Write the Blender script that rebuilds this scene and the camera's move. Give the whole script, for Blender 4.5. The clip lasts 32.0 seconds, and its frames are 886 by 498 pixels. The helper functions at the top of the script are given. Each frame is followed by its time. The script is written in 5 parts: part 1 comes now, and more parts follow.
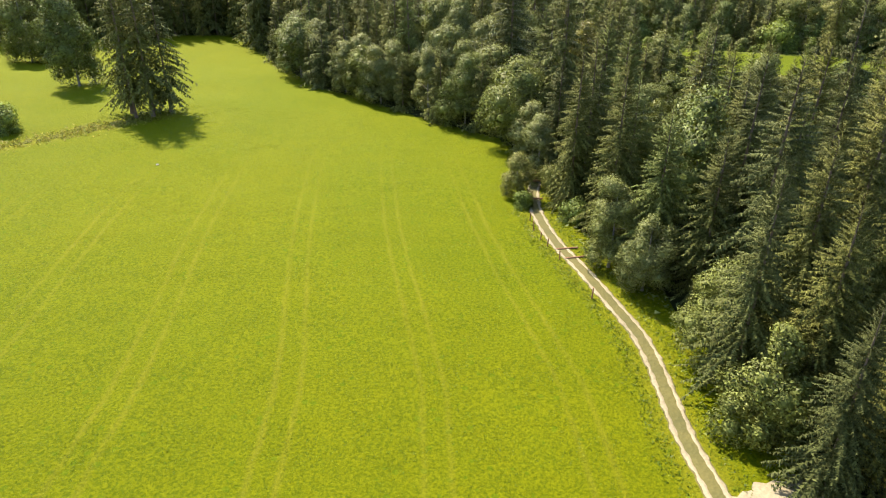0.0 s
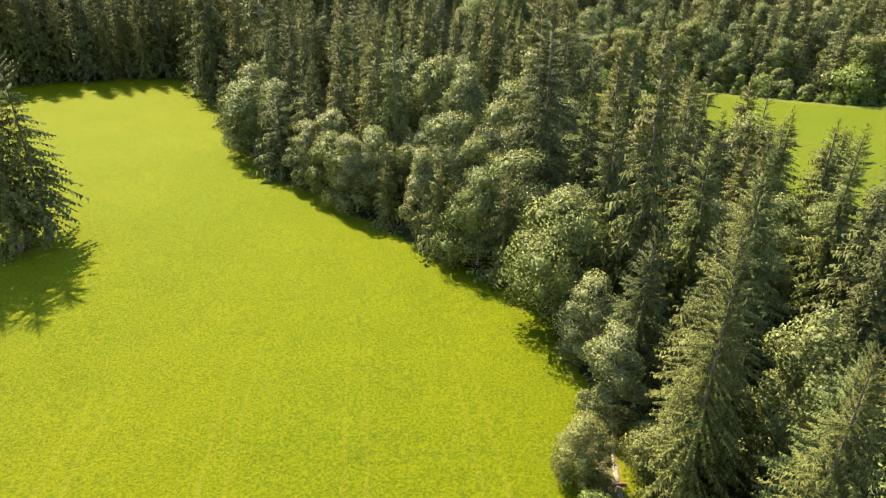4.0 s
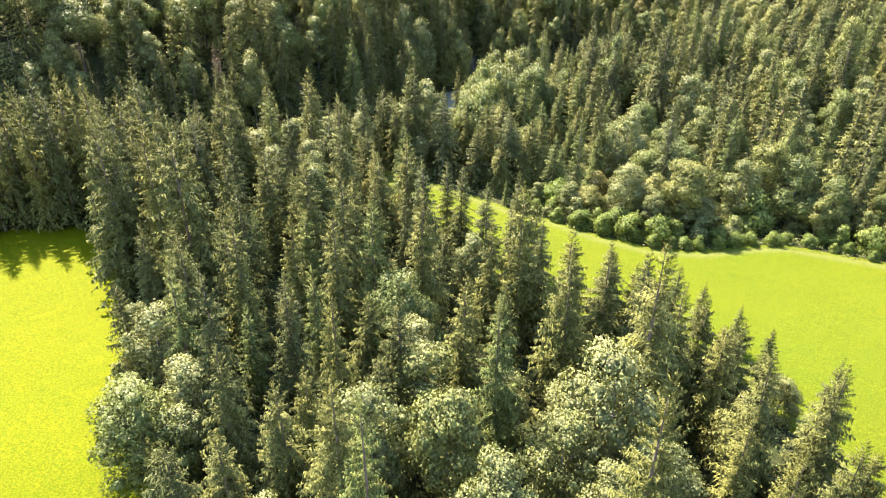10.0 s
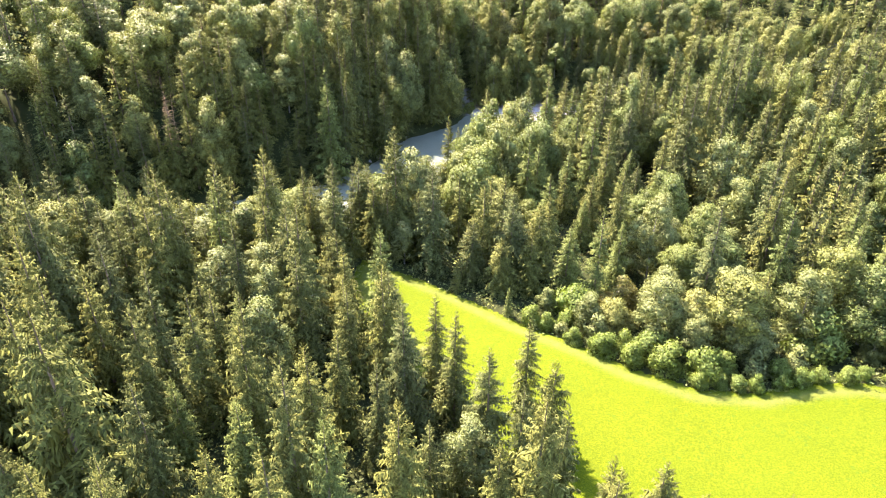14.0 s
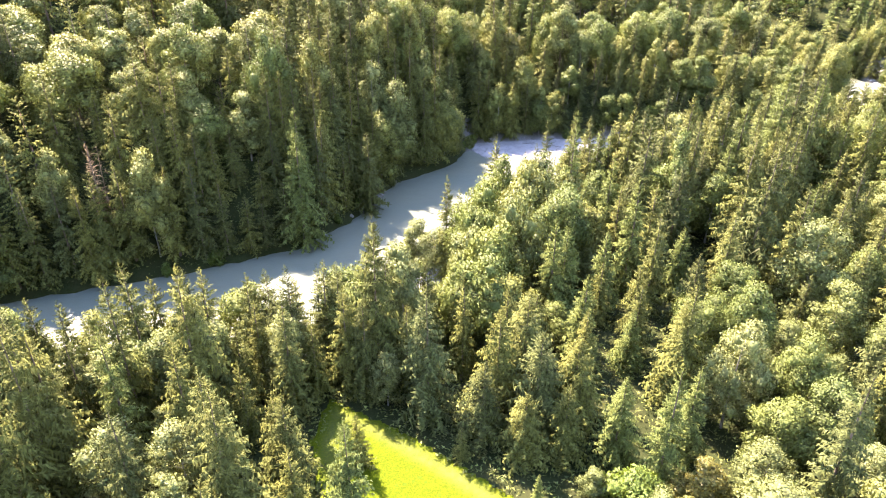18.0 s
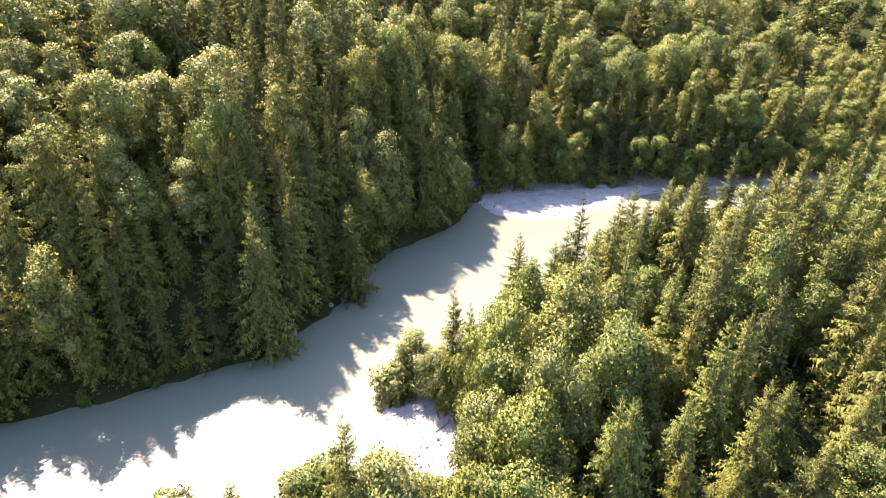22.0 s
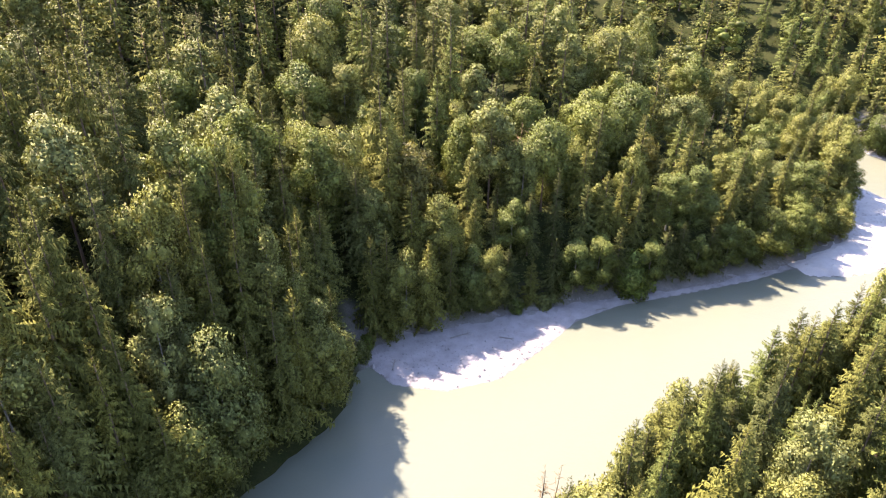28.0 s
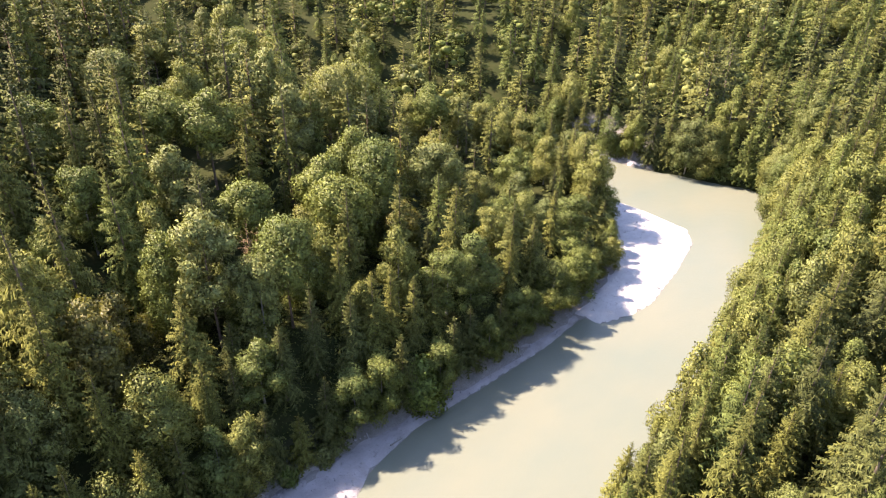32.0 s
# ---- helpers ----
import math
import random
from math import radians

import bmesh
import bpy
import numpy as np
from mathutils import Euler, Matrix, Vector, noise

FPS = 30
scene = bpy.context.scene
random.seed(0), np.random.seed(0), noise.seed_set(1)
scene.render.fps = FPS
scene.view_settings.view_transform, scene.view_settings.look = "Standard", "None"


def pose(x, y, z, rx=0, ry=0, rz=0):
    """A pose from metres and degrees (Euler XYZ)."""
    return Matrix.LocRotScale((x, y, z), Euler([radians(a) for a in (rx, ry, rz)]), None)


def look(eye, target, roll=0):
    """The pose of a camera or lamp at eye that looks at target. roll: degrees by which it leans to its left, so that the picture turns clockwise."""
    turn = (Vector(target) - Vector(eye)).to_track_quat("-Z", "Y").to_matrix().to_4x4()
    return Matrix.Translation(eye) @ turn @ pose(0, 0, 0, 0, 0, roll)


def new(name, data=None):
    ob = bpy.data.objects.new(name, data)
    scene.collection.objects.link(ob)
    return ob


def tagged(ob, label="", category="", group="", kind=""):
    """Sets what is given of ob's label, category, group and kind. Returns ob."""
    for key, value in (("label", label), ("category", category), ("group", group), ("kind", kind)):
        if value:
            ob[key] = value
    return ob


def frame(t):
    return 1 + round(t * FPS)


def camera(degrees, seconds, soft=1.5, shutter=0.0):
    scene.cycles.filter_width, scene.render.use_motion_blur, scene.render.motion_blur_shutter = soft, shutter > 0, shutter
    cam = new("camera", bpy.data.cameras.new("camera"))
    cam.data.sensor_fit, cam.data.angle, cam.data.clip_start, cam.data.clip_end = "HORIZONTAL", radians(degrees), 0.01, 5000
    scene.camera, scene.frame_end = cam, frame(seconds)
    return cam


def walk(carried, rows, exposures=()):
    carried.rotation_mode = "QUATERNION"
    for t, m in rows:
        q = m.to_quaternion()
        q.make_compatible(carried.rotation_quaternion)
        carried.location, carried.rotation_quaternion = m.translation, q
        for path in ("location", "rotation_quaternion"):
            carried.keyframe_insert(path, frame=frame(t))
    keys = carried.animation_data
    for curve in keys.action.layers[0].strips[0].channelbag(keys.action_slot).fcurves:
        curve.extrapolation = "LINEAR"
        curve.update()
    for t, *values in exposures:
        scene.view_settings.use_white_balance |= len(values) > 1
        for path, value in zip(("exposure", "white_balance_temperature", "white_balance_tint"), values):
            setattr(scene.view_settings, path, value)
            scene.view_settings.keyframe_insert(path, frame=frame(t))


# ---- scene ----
cam = camera(68.0, 32.0, soft=1.12)
METRES, EYE, TILT, LEAN, TURN = 330.0, 45.0, -27.2, 0.0, 0.0
ROWS = [
    (0.0, 0.0, 0.0, 0.0, 0.0, 0.0, -0.0),
    (0.5, -0.0005, 0.0141, 0.0069, -0.02, 0.01, 0.01),
    (1.0, -0.0008, 0.0281, 0.0148, -0.03, -0.02, 0.0),
    (1.5, -0.0011, 0.0418, 0.0231, -0.05, -0.05, 0.02),
    (2.0, -0.0012, 0.0557, 0.0316, -0.06, -0.06, -0.01),
    (2.5, -0.0014, 0.0695, 0.0411, -0.13, -0.11, 0.01),
    (3.0, -0.0019, 0.0828, 0.051, -0.32, -0.16, 0.1),
    (3.5, -0.0023, 0.0959, 0.0608, -0.35, -0.16, 0.09),
    (5.5, -0.0039, 0.1476, 0.1027, -0.75, -0.49, 0.19),
    (6.0, -0.0045, 0.1597, 0.1134, -0.72, -0.55, 0.11),
    (6.5, -0.0049, 0.1712, 0.1243, -0.39, -0.71, -0.09),
    (7.0, -0.0056, 0.1815, 0.1355, -0.3, -1.23, -0.15),
    (7.5, -0.0064, 0.1914, 0.1468, -0.39, -1.32, -0.15),
    (8.0, -0.0065, 0.2013, 0.1578, -0.49, -1.38, -0.07),
    (8.5, -0.0065, 0.2108, 0.1687, -0.64, -1.44, 0.04),
    (9.0, -0.0063, 0.22, 0.1791, -0.72, -1.47, 0.08),
    (9.5, -0.006, 0.2289, 0.1895, -0.75, -1.52, 0.11),
    (10.0, -0.0055, 0.2372, 0.2002, -0.77, -1.62, 0.18),
    (10.5, -0.0053, 0.2458, 0.2105, -1.01, -1.68, 0.27),
    (11.0, -0.0048, 0.2543, 0.2206, -1.06, -1.74, 0.29),
    (11.5, -0.0044, 0.2636, 0.2298, -1.15, -1.8, 0.32),
    (12.0, -0.0038, 0.2737, 0.2378, -1.21, -1.87, 0.36),
    (12.5, -0.0033, 0.2849, 0.2446, -1.27, -1.89, 0.36),
    (13.0, -0.003, 0.297, 0.2513, -1.38, -1.91, 0.39),
    (13.5, -0.0024, 0.3093, 0.2578, -1.43, -1.94, 0.45),
    (14.0, -0.0022, 0.3223, 0.2646, -1.53, -1.99, 0.47),
    (14.5, -0.0018, 0.3356, 0.2714, -1.57, -2.04, 0.49),
    (16.5, -0.0005, 0.3911, 0.2997, -1.79, -2.19, 0.48),
    (17.0, -0.0003, 0.4053, 0.3069, -1.84, -2.21, 0.5),
    (17.5, -0.0002, 0.4196, 0.3142, -1.88, -2.21, 0.51),
    (18.0, -0.0001, 0.4338, 0.3216, -1.96, -2.24, 0.52),
    (18.5, 0.0002, 0.4478, 0.3289, -2.0, -2.25, 0.53),
    (19.0, 0.0005, 0.4617, 0.3363, -2.05, -2.28, 0.54),
    (19.5, 0.0005, 0.4755, 0.3439, -2.09, -2.31, 0.55),
    (20.0, 0.0003, 0.4894, 0.3514, -2.17, -2.35, 0.56),
    (20.5, 0.0001, 0.5029, 0.3592, -2.23, -2.44, 0.55),
    (21.0, 0.0, 0.5167, 0.3664, -2.27, -2.42, 0.57),
    (21.5, -0.0002, 0.5304, 0.3739, -2.34, -2.44, 0.57),
    (22.0, -0.0001, 0.5442, 0.3815, -2.32, -2.47, 0.54),
    (22.5, 0.0, 0.558, 0.3893, -2.34, -2.52, 0.52),
    (23.0, -0.0, 0.5719, 0.3974, -2.41, -2.57, 0.52),
    (23.5, 0.0003, 0.5862, 0.4054, -2.46, -2.57, 0.51),
    (24.0, 0.0003, 0.6003, 0.4139, -2.56, -2.62, 0.48),
    (24.5, 0.0006, 0.6148, 0.4221, -2.7, -2.66, 0.5),
    (25.0, 0.0011, 0.6294, 0.4301, -3.79, -2.7, 1.02),
    (25.5, 0.002, 0.644, 0.4386, -5.96, -2.77, 2.13),
    (26.0, 0.0038, 0.6589, 0.4472, -8.61, -2.88, 3.48),
    (26.5, 0.0062, 0.6735, 0.4558, -10.74, -3.04, 4.51),
    (28.5, 0.0219, 0.7297, 0.4895, -14.69, -3.48, 6.5),
    (29.0, 0.027, 0.7427, 0.4974, -17.6, -3.84, 7.9),
    (29.5, 0.0324, 0.7556, 0.5055, -21.0, -4.39, 9.45),
    (30.0, 0.0393, 0.7679, 0.5132, -23.76, -4.93, 10.72),
    (30.5, 0.0473, 0.7796, 0.5202, -26.35, -5.46, 11.93),
    (31.0, 0.0556, 0.7912, 0.5271, -29.24, -6.14, 13.21),
    (31.5, 0.0645, 0.8021, 0.534, -32.23, -6.91, 14.48),
    (32.0, 0.0739, 0.8122, 0.541, -35.19, -7.72, 15.69),
]
walk(cam, [(t, pose(0, 0, EYE, TILT, LEAN, TURN) @ pose(METRES * x, METRES * y, METRES * z, 90 + pitch, roll, yaw)) for t, x, y, z, yaw, pitch, roll in ROWS], [(0.0, 1.57, 6400, 16), (3.5, 1.80, 6400, 19), (6.0, 2.15, 6650, 23), (9.0, 2.54, 6100, 28), (13.0, 2.93, 6250, 28), (18.0, 3.22, 6400, 32), (20.0, 3.12, 6500, 33), (21.0, 2.74, 6700, 31), (22.0, 2.60, 6700, 32), (24.0, 2.82, 6750, 34), (26.0, 2.73, 6650, 34), (29.0, 2.27, 6500, 33), (32.0, 2.12, 6550, 33)])

# ---- light ----
SUN_EL, SUN_AZ = 51.0, (-0.545, 0.84)
sun = new("sun", bpy.data.lights.new("sun", "SUN"))
sun.data.energy, sun.data.angle, sun.data.color = 5.3, radians(0.6), (1.0, 0.88, 0.67)
_h = Vector((SUN_AZ[0], SUN_AZ[1], 0)).normalized()
_to = Vector((_h.x * math.cos(radians(SUN_EL)), _h.y * math.cos(radians(SUN_EL)), math.sin(radians(SUN_EL))))
sun.matrix_world = look(tuple(_to * 400), (0, 0, 0))
world = bpy.data.worlds.new("sky")
scene.world = world
world.use_nodes = True
_n = world.node_tree.nodes
_sky = _n.new("ShaderNodeTexSky")
_sky.sky_type, _sky.sun_disc = "NISHITA", False
_sky.sun_elevation, _sky.sun_rotation = radians(SUN_EL), math.atan2(_h.x, _h.y)
_sky.air_density, _sky.dust_density = 1.5, 0.5
world.node_tree.links.new(_sky.outputs["Color"], _n["Background"].inputs["Color"])
_n["Background"].inputs["Strength"].default_value = 0.105
RNG = np.random.default_rng(7)


# ---- materials ----
class Nodes:
    """A small hand for node trees."""

    def __init__(self, name):
        self.mat = bpy.data.materials.new(name)
        self.mat.use_nodes = True
        self.tree = self.mat.node_tree
        self.bsdf = self.tree.nodes["Principled BSDF"]
        self.out = self.tree.nodes["Material Output"]

    def add(self, kind, **inputs):
        n = self.tree.nodes.new("ShaderNode" + kind)
        for k, v in inputs.items():
            self.set(n, k.replace("_", " "), v)
        return n

    def set(self, n, key, v):
        sock = n.inputs[int(key)] if key.isdigit() else n.inputs[key]
        if isinstance(v, bpy.types.NodeSocket):
            self.tree.links.new(v, sock)
        else:
            sock.default_value = v

    def coord(self):
        return self.add("TexCoord").outputs["Object"]

    def geo(self):
        return self.add("NewGeometry").outputs["Position"]

    def noise(self, scale, detail=4.0, where=None, rough=0.55):
        n = self.add("TexNoise", Scale=scale, Detail=detail, Roughness=rough)
        self.set(n, "Vector", where if where is not None else self.geo())
        return n.outputs["Fac"]

    def math(self, op, a, b=0.0):
        n = self.tree.nodes.new("ShaderNodeMath")
        n.operation = op
        self.set(n, "0", a)
        self.set(n, "1", b)
        return n.outputs[0]

    def ramp(self, fac, stops):
        n = self.tree.nodes.new("ShaderNodeValToRGB")
        self.tree.links.new(fac, n.inputs["Fac"])
        els = n.color_ramp.elements
        while len(els) < len(stops):
            els.new(0.5)
        for e, (p, c) in zip(els, stops):
            e.position, e.color = p, (*c, 1.0)
        return n.outputs["Color"]

    def mix(self, fac, a, b, mode="MIX"):
        n = self.tree.nodes.new("ShaderNodeMix")
        n.data_type, n.blend_type = "RGBA", mode
        for k, v in ((0, fac), (6, a), (7, b)):
            if isinstance(v, bpy.types.NodeSocket):
                self.tree.links.new(v, n.inputs[k])
            else:
                n.inputs[k].default_value = v if k == 0 else (*v, 1.0)
        return n.outputs[2]

    def bump(self, height, strength, distance=0.05):
        n = self.add("Bump", Strength=strength, Distance=distance, Height=height)
        return n.outputs["Normal"]


def foliage(name, stops, rough=0.5, glow=0.3, spec=0.4, warm=(1.25, 1.2, 0.55)):
    """Leaves or needles: colour by tree, then by sprig, with light through the blade."""
    k = Nodes(name)
    tree_tint = k.math("FRACT", k.math("ADD", k.add("ObjectInfo").outputs["Random"], k.tree.nodes.new("ShaderNodeAttribute").outputs["Fac"]))
    for n in k.tree.nodes:
        if n.bl_idname == "ShaderNodeAttribute":
            n.attribute_name = "tint"
    sprig = k.add("NewGeometry").outputs["Random Per Island"]
    colour = k.ramp(tree_tint, stops)
    lift = k.math("ADD", k.math("MULTIPLY", sprig, 1.0), 0.52)
    n = k.tree.nodes.new("ShaderNodeVectorMath")
    n.operation = "SCALE"
    k.tree.links.new(colour, n.inputs[0])
    k.tree.links.new(lift, n.inputs["Scale"])
    col = n.outputs[0]
    k.set(k.bsdf, "Base Color", col)
    k.set(k.bsdf, "Roughness", rough)
    k.set(k.bsdf, "Specular IOR Level", spec)
    tr = k.add("BsdfTranslucent")
    k.set(tr, "Color", k.mix(1.0, col, warm, "MULTIPLY"))
    m = k.add("MixShader")
    k.set(m, "0", glow)
    k.tree.links.new(k.bsdf.outputs[0], m.inputs[1])
    k.tree.links.new(tr.outputs[0], m.inputs[2])
    k.tree.links.new(m.outputs[0], k.out.inputs["Surface"])
    return k.mat


SPRUCE = foliage("spruce_needles", [(0.0, (0.058, 0.068, 0.021)), (0.35, (0.083, 0.092, 0.022)), (0.7, (0.112, 0.117, 0.026)), (1.0, (0.070, 0.083, 0.026))], 0.6, 0.08, 0.08, (1.25, 1.2, 0.6))
YELLOW_SPRUCE = foliage("sunny_spruce_needles", [(0.0, (0.085, 0.110, 0.029)), (0.5, (0.110, 0.132, 0.033)), (1.0, (0.095, 0.119, 0.031))], 0.6, 0.17, 0.08, (1.25, 1.2, 0.6))
BEECH = foliage("beech_leaves", [(0.0, (0.087, 0.115, 0.033)), (0.4, (0.116, 0.140, 0.034)), (0.75, (0.158, 0.168, 0.045)), (1.0, (0.103, 0.126, 0.042))], 0.5, 0.15, 0.12, (1.25, 1.2, 0.6))
SILVER = foliage("silver_leaves", [(0.0, (0.116, 0.139, 0.045)), (0.5, (0.152, 0.171, 0.060)), (1.0, (0.125, 0.147, 0.041))], 0.5, 0.16, 0.12, (1.2, 1.15, 0.6))
BUSH_LEAF = foliage("willow_leaves", [(0.0, (0.110, 0.158, 0.034)), (0.5, (0.146, 0.192, 0.042)), (1.0, (0.124, 0.168, 0.044))], 0.5, 0.3, 0.12, (1.2, 1.2, 0.5))
BROWN_LEAF = foliage("rusty_leaves", [(0.0, (0.109, 0.112, 0.033)), (1.0, (0.145, 0.136, 0.033))], 0.5, 0.35, 0.25)
GRASS_BLADE = foliage("grass_blades", [(0.0, (0.062, 0.104, 0.003)), (0.6, (0.100, 0.140, 0.004)), (1.0, (0.150, 0.175, 0.005))], 0.5, 0.3, 0.2)
WEED = foliage("weeds", [(0.0, (0.110, 0.150, 0.016)), (0.6, (0.190, 0.190, 0.030)), (1.0, (0.260, 0.230, 0.070))], 0.6, 0.3, 0.2)


def bark_material(name, a, b):
    k = Nodes(name)
    w = k.add("Mapping")
    k.set(w, "Vector", k.coord())
    w.inputs["Scale"].default_value = (6, 6, 1.2)
    f = k.noise(1.6, 6, w.outputs[0])
    k.set(k.bsdf, "Base Color", k.ramp(f, [(0.3, a), (0.7, b)]))
    k.set(k.bsdf, "Roughness", 0.9)
    k.set(k.bsdf, "Normal", k.bump(f, 0.6, 0.04))
    return k.mat


BARK = bark_material("spruce_bark", (0.05, 0.035, 0.026), (0.16, 0.12, 0.09))
GREY_BARK = bark_material("grey_bark", (0.10, 0.095, 0.08), (0.26, 0.25, 0.22))
DEAD = bark_material("dead_wood", (0.10, 0.066, 0.030), (0.21, 0.145, 0.070))
LOG_WOOD = bark_material("weathered_log", (0.16, 0.07, 0.035), (0.34, 0.18, 0.10))


def meadow_material(name, shade):
    k = Nodes(name)
    broad = k.noise(0.035, 3)
    mid = k.noise(0.5, 5)
    fine = k.noise(4.2, 6, rough=0.8)
    a = k.ramp(broad, [(0.35, (0.092, 0.114, 0.0015)), (0.65, (0.125, 0.132, 0.0015))])
    b = k.ramp(fine, [(0.42, (0.026, 0.054, 0.0015)), (0.57, (0.158, 0.168, 0.0015))])
    c = k.mix(0.55, a, b)
    c = k.mix(k.math("MULTIPLY", mid, 0.4), c, (0.060, 0.100, 0.0015))
    speck = k.add("TexVoronoi", Scale=0.9)
    k.set(speck, "Vector", k.geo())
    dot = k.math("MULTIPLY", k.math("LESS_THAN", speck.outputs["Distance"], 0.22), k.math("GREATER_THAN", k.noise(0.2, 4), 0.52))
    c = k.mix(k.math("MULTIPLY", dot, 0.45), c, (0.060, 0.110, 0.004))
    wear, lane, fade = (k.tree.nodes.new("ShaderNodeAttribute") for _ in range(3))
    wear.attribute_name, lane.attribute_name, fade.attribute_name = "wear", "lane", "fade"
    wob = k.math("ADD", lane.outputs["Fac"], k.math("MULTIPLY", k.noise(0.35, 3), 0.05))
    off = k.math("ABSOLUTE", k.math("SUBTRACT", k.math("FRACT", wob), 0.5))
    rut = k.math("ABSOLUTE", k.math("SUBTRACT", off, 0.083))
    rut = k.math("MAXIMUM", k.math("SUBTRACT", 1.0, k.math("DIVIDE", rut, 0.034)), 0.0)
    f = k.math("MULTIPLY", wear.outputs["Fac"], k.math("ADD", k.noise(1.1, 4), 0.15))
    f = k.math("ADD", f, k.math("MULTIPLY", k.math("MULTIPLY", rut, fade.outputs["Fac"]), k.math("MULTIPLY", k.math("MULTIPLY", k.noise(0.25, 5), k.noise(0.07, 2)), 1.0)))
    c = k.mix(k.math("MINIMUM", f, 1.0), c, (0.185, 0.170, 0.030))
    c = k.mix(1.0, c, shade, "MULTIPLY")
    k.set(k.bsdf, "Base Color", c)
    k.set(k.bsdf, "Roughness", 0.75)
    k.set(k.bsdf, "Specular IOR Level", 0.04)
    k.set(k.bsdf, "Normal", k.bump(k.math("ADD", fine, mid), 0.9, 0.22))
    return k.mat


def floor_material():
    k = Nodes("forest_floor")
    f, g = k.noise(0.35, 5), k.noise(3.0, 6, rough=0.7)
    c = k.mix(0.5, k.ramp(f, [(0.35, (0.018, 0.027, 0.008)), (0.65, (0.034, 0.036, 0.014))]), k.ramp(g, [(0.3, (0.012, 0.017, 0.006)), (0.7, (0.045, 0.052, 0.018))]))
    sh = k.tree.nodes.new("ShaderNodeAttribute")
    sh.attribute_name = "shingle"
    peb = k.ramp(k.noise(5.0, 6, rough=0.75), [(0.3, (0.12, 0.115, 0.105)), (0.7, (0.30, 0.29, 0.27))])
    c = k.mix(k.math("MINIMUM", k.math("MULTIPLY", sh.outputs["Fac"], k.math("ADD", f, 0.45)), 1.0), c, peb)
    k.set(k.bsdf, "Base Color", c)
    k.set(k.bsdf, "Roughness", 0.95)
    k.set(k.bsdf, "Specular IOR Level", 0.05)
    k.set(k.bsdf, "Normal", k.bump(g, 0.7, 0.15))
    return k.mat


def gravel_material(name, a, b):
    k = Nodes(name)
    v = k.add("TexVoronoi", Scale=3.2)
    k.set(v, "Vector", k.geo())
    f = k.noise(0.4, 5)
    c = k.mix(0.5, k.ramp(k.noise(7.0, 6, rough=0.8), [(0.3, a), (0.7, b)]), k.ramp(f, [(0.3, a), (0.7, b)]))
    k.set(k.bsdf, "Base Color", c)
    k.set(k.bsdf, "Roughness", 0.9)
    k.set(k.bsdf, "Normal", k.bump(v.outputs["Distance"], 0.5, 0.08))
    return k.mat


def water_material():
    k = Nodes("milky_river_water")
    w = k.add("Mapping")
    k.set(w, "Vector", k.geo())
    w.inputs["Rotation"].default_value = (0, 0, radians(-25))
    w.inputs["Scale"].default_value = (0.6, 1.0, 1.0)
    rip = k.math("ADD", k.noise(2.2, 5, w.outputs[0], 0.6), k.math("MULTIPLY", k.noise(0.35, 3, w.outputs[0]), 1.6))
    c = k.ramp(k.noise(0.06, 4, w.outputs[0]), [(0.3, (0.115, 0.136, 0.105)), (0.7, (0.140, 0.148, 0.105))])
    k.set(k.bsdf, "Base Color", c)
    k.set(k.bsdf, "Roughness", 0.30)
    k.set(k.bsdf, "IOR", 1.33)
    k.set(k.bsdf, "Normal", k.bump(rip, 0.35, 0.10))
    return k.mat


MEADOW, FLOOR, WATER = meadow_material("mown_grass", (1.05, 1.035, 0.55)), floor_material(), water_material()
LUSH = meadow_material("lush_mown_grass", (0.82, 0.88, 2.2))
PEBBLE = gravel_material("river_gravel", (0.17, 0.16, 0.155), (0.34, 0.33, 0.325))
SAND = gravel_material("white_gravel", (0.32, 0.31, 0.295), (0.46, 0.45, 0.425))
TRACK = gravel_material("track_gravel", (0.12, 0.10, 0.055), (0.30, 0.26, 0.165))
ROAD_DIRT = gravel_material("dusty_grass", (0.046, 0.050, 0.008), (0.112, 0.096, 0.020))
ROCK = gravel_material("bank_rock", (0.09, 0.088, 0.08), (0.24, 0.23, 0.21))


# ---- the lie of the land ----
PLATEAU = [
    (-100, 0, 14), (0, 0, 13.5), (60, 0, 13), (-100, 100, 14), (-50, 110, 13), (0, 60, 13), (20, 60, 12.5), (60, 60, 11), (-60, 200, 10.5),
    (-20, 140, 11.5), (0, 200, 9), (40, 200, 8), (80, 200, 8), (60, 140, 9), (130, 180, 9), (0, 245, 7.5), (-50, 250, 8), (-120, 250, 12),
    (50, 250, 5), (100, 260, 6), (30, 300, 2), (80, 310, 5), (130, 320, 9), (200, 340, 14), (250, 380, 12), (-250, 120, 20), (200, 150, 12), (300, 250, 20),
]
HILL = [
    (-82, 321, 16), (-62, 337, 20), (-120, 330, 24), (-22, 356, 14), (-15, 388, 24), (-50, 391, 29), (7, 410, 15), (38, 417, 8), (77, 429, 7), (106, 451, 10),
    (80, 468, 22), (22, 454, 25), (135, 440, 1), (160, 466, 5), (161, 502, 9), (250, 440, 4), (269, 473, 9), (0, 520, 48), (100, 560, 45), (250, 560, 30),
    (-120, 420, 50), (350, 420, 22), (-200, 330, 50), (400, 600, 60), (0, 700, 80), (220, 690, 55), (600, 500, 70),
]
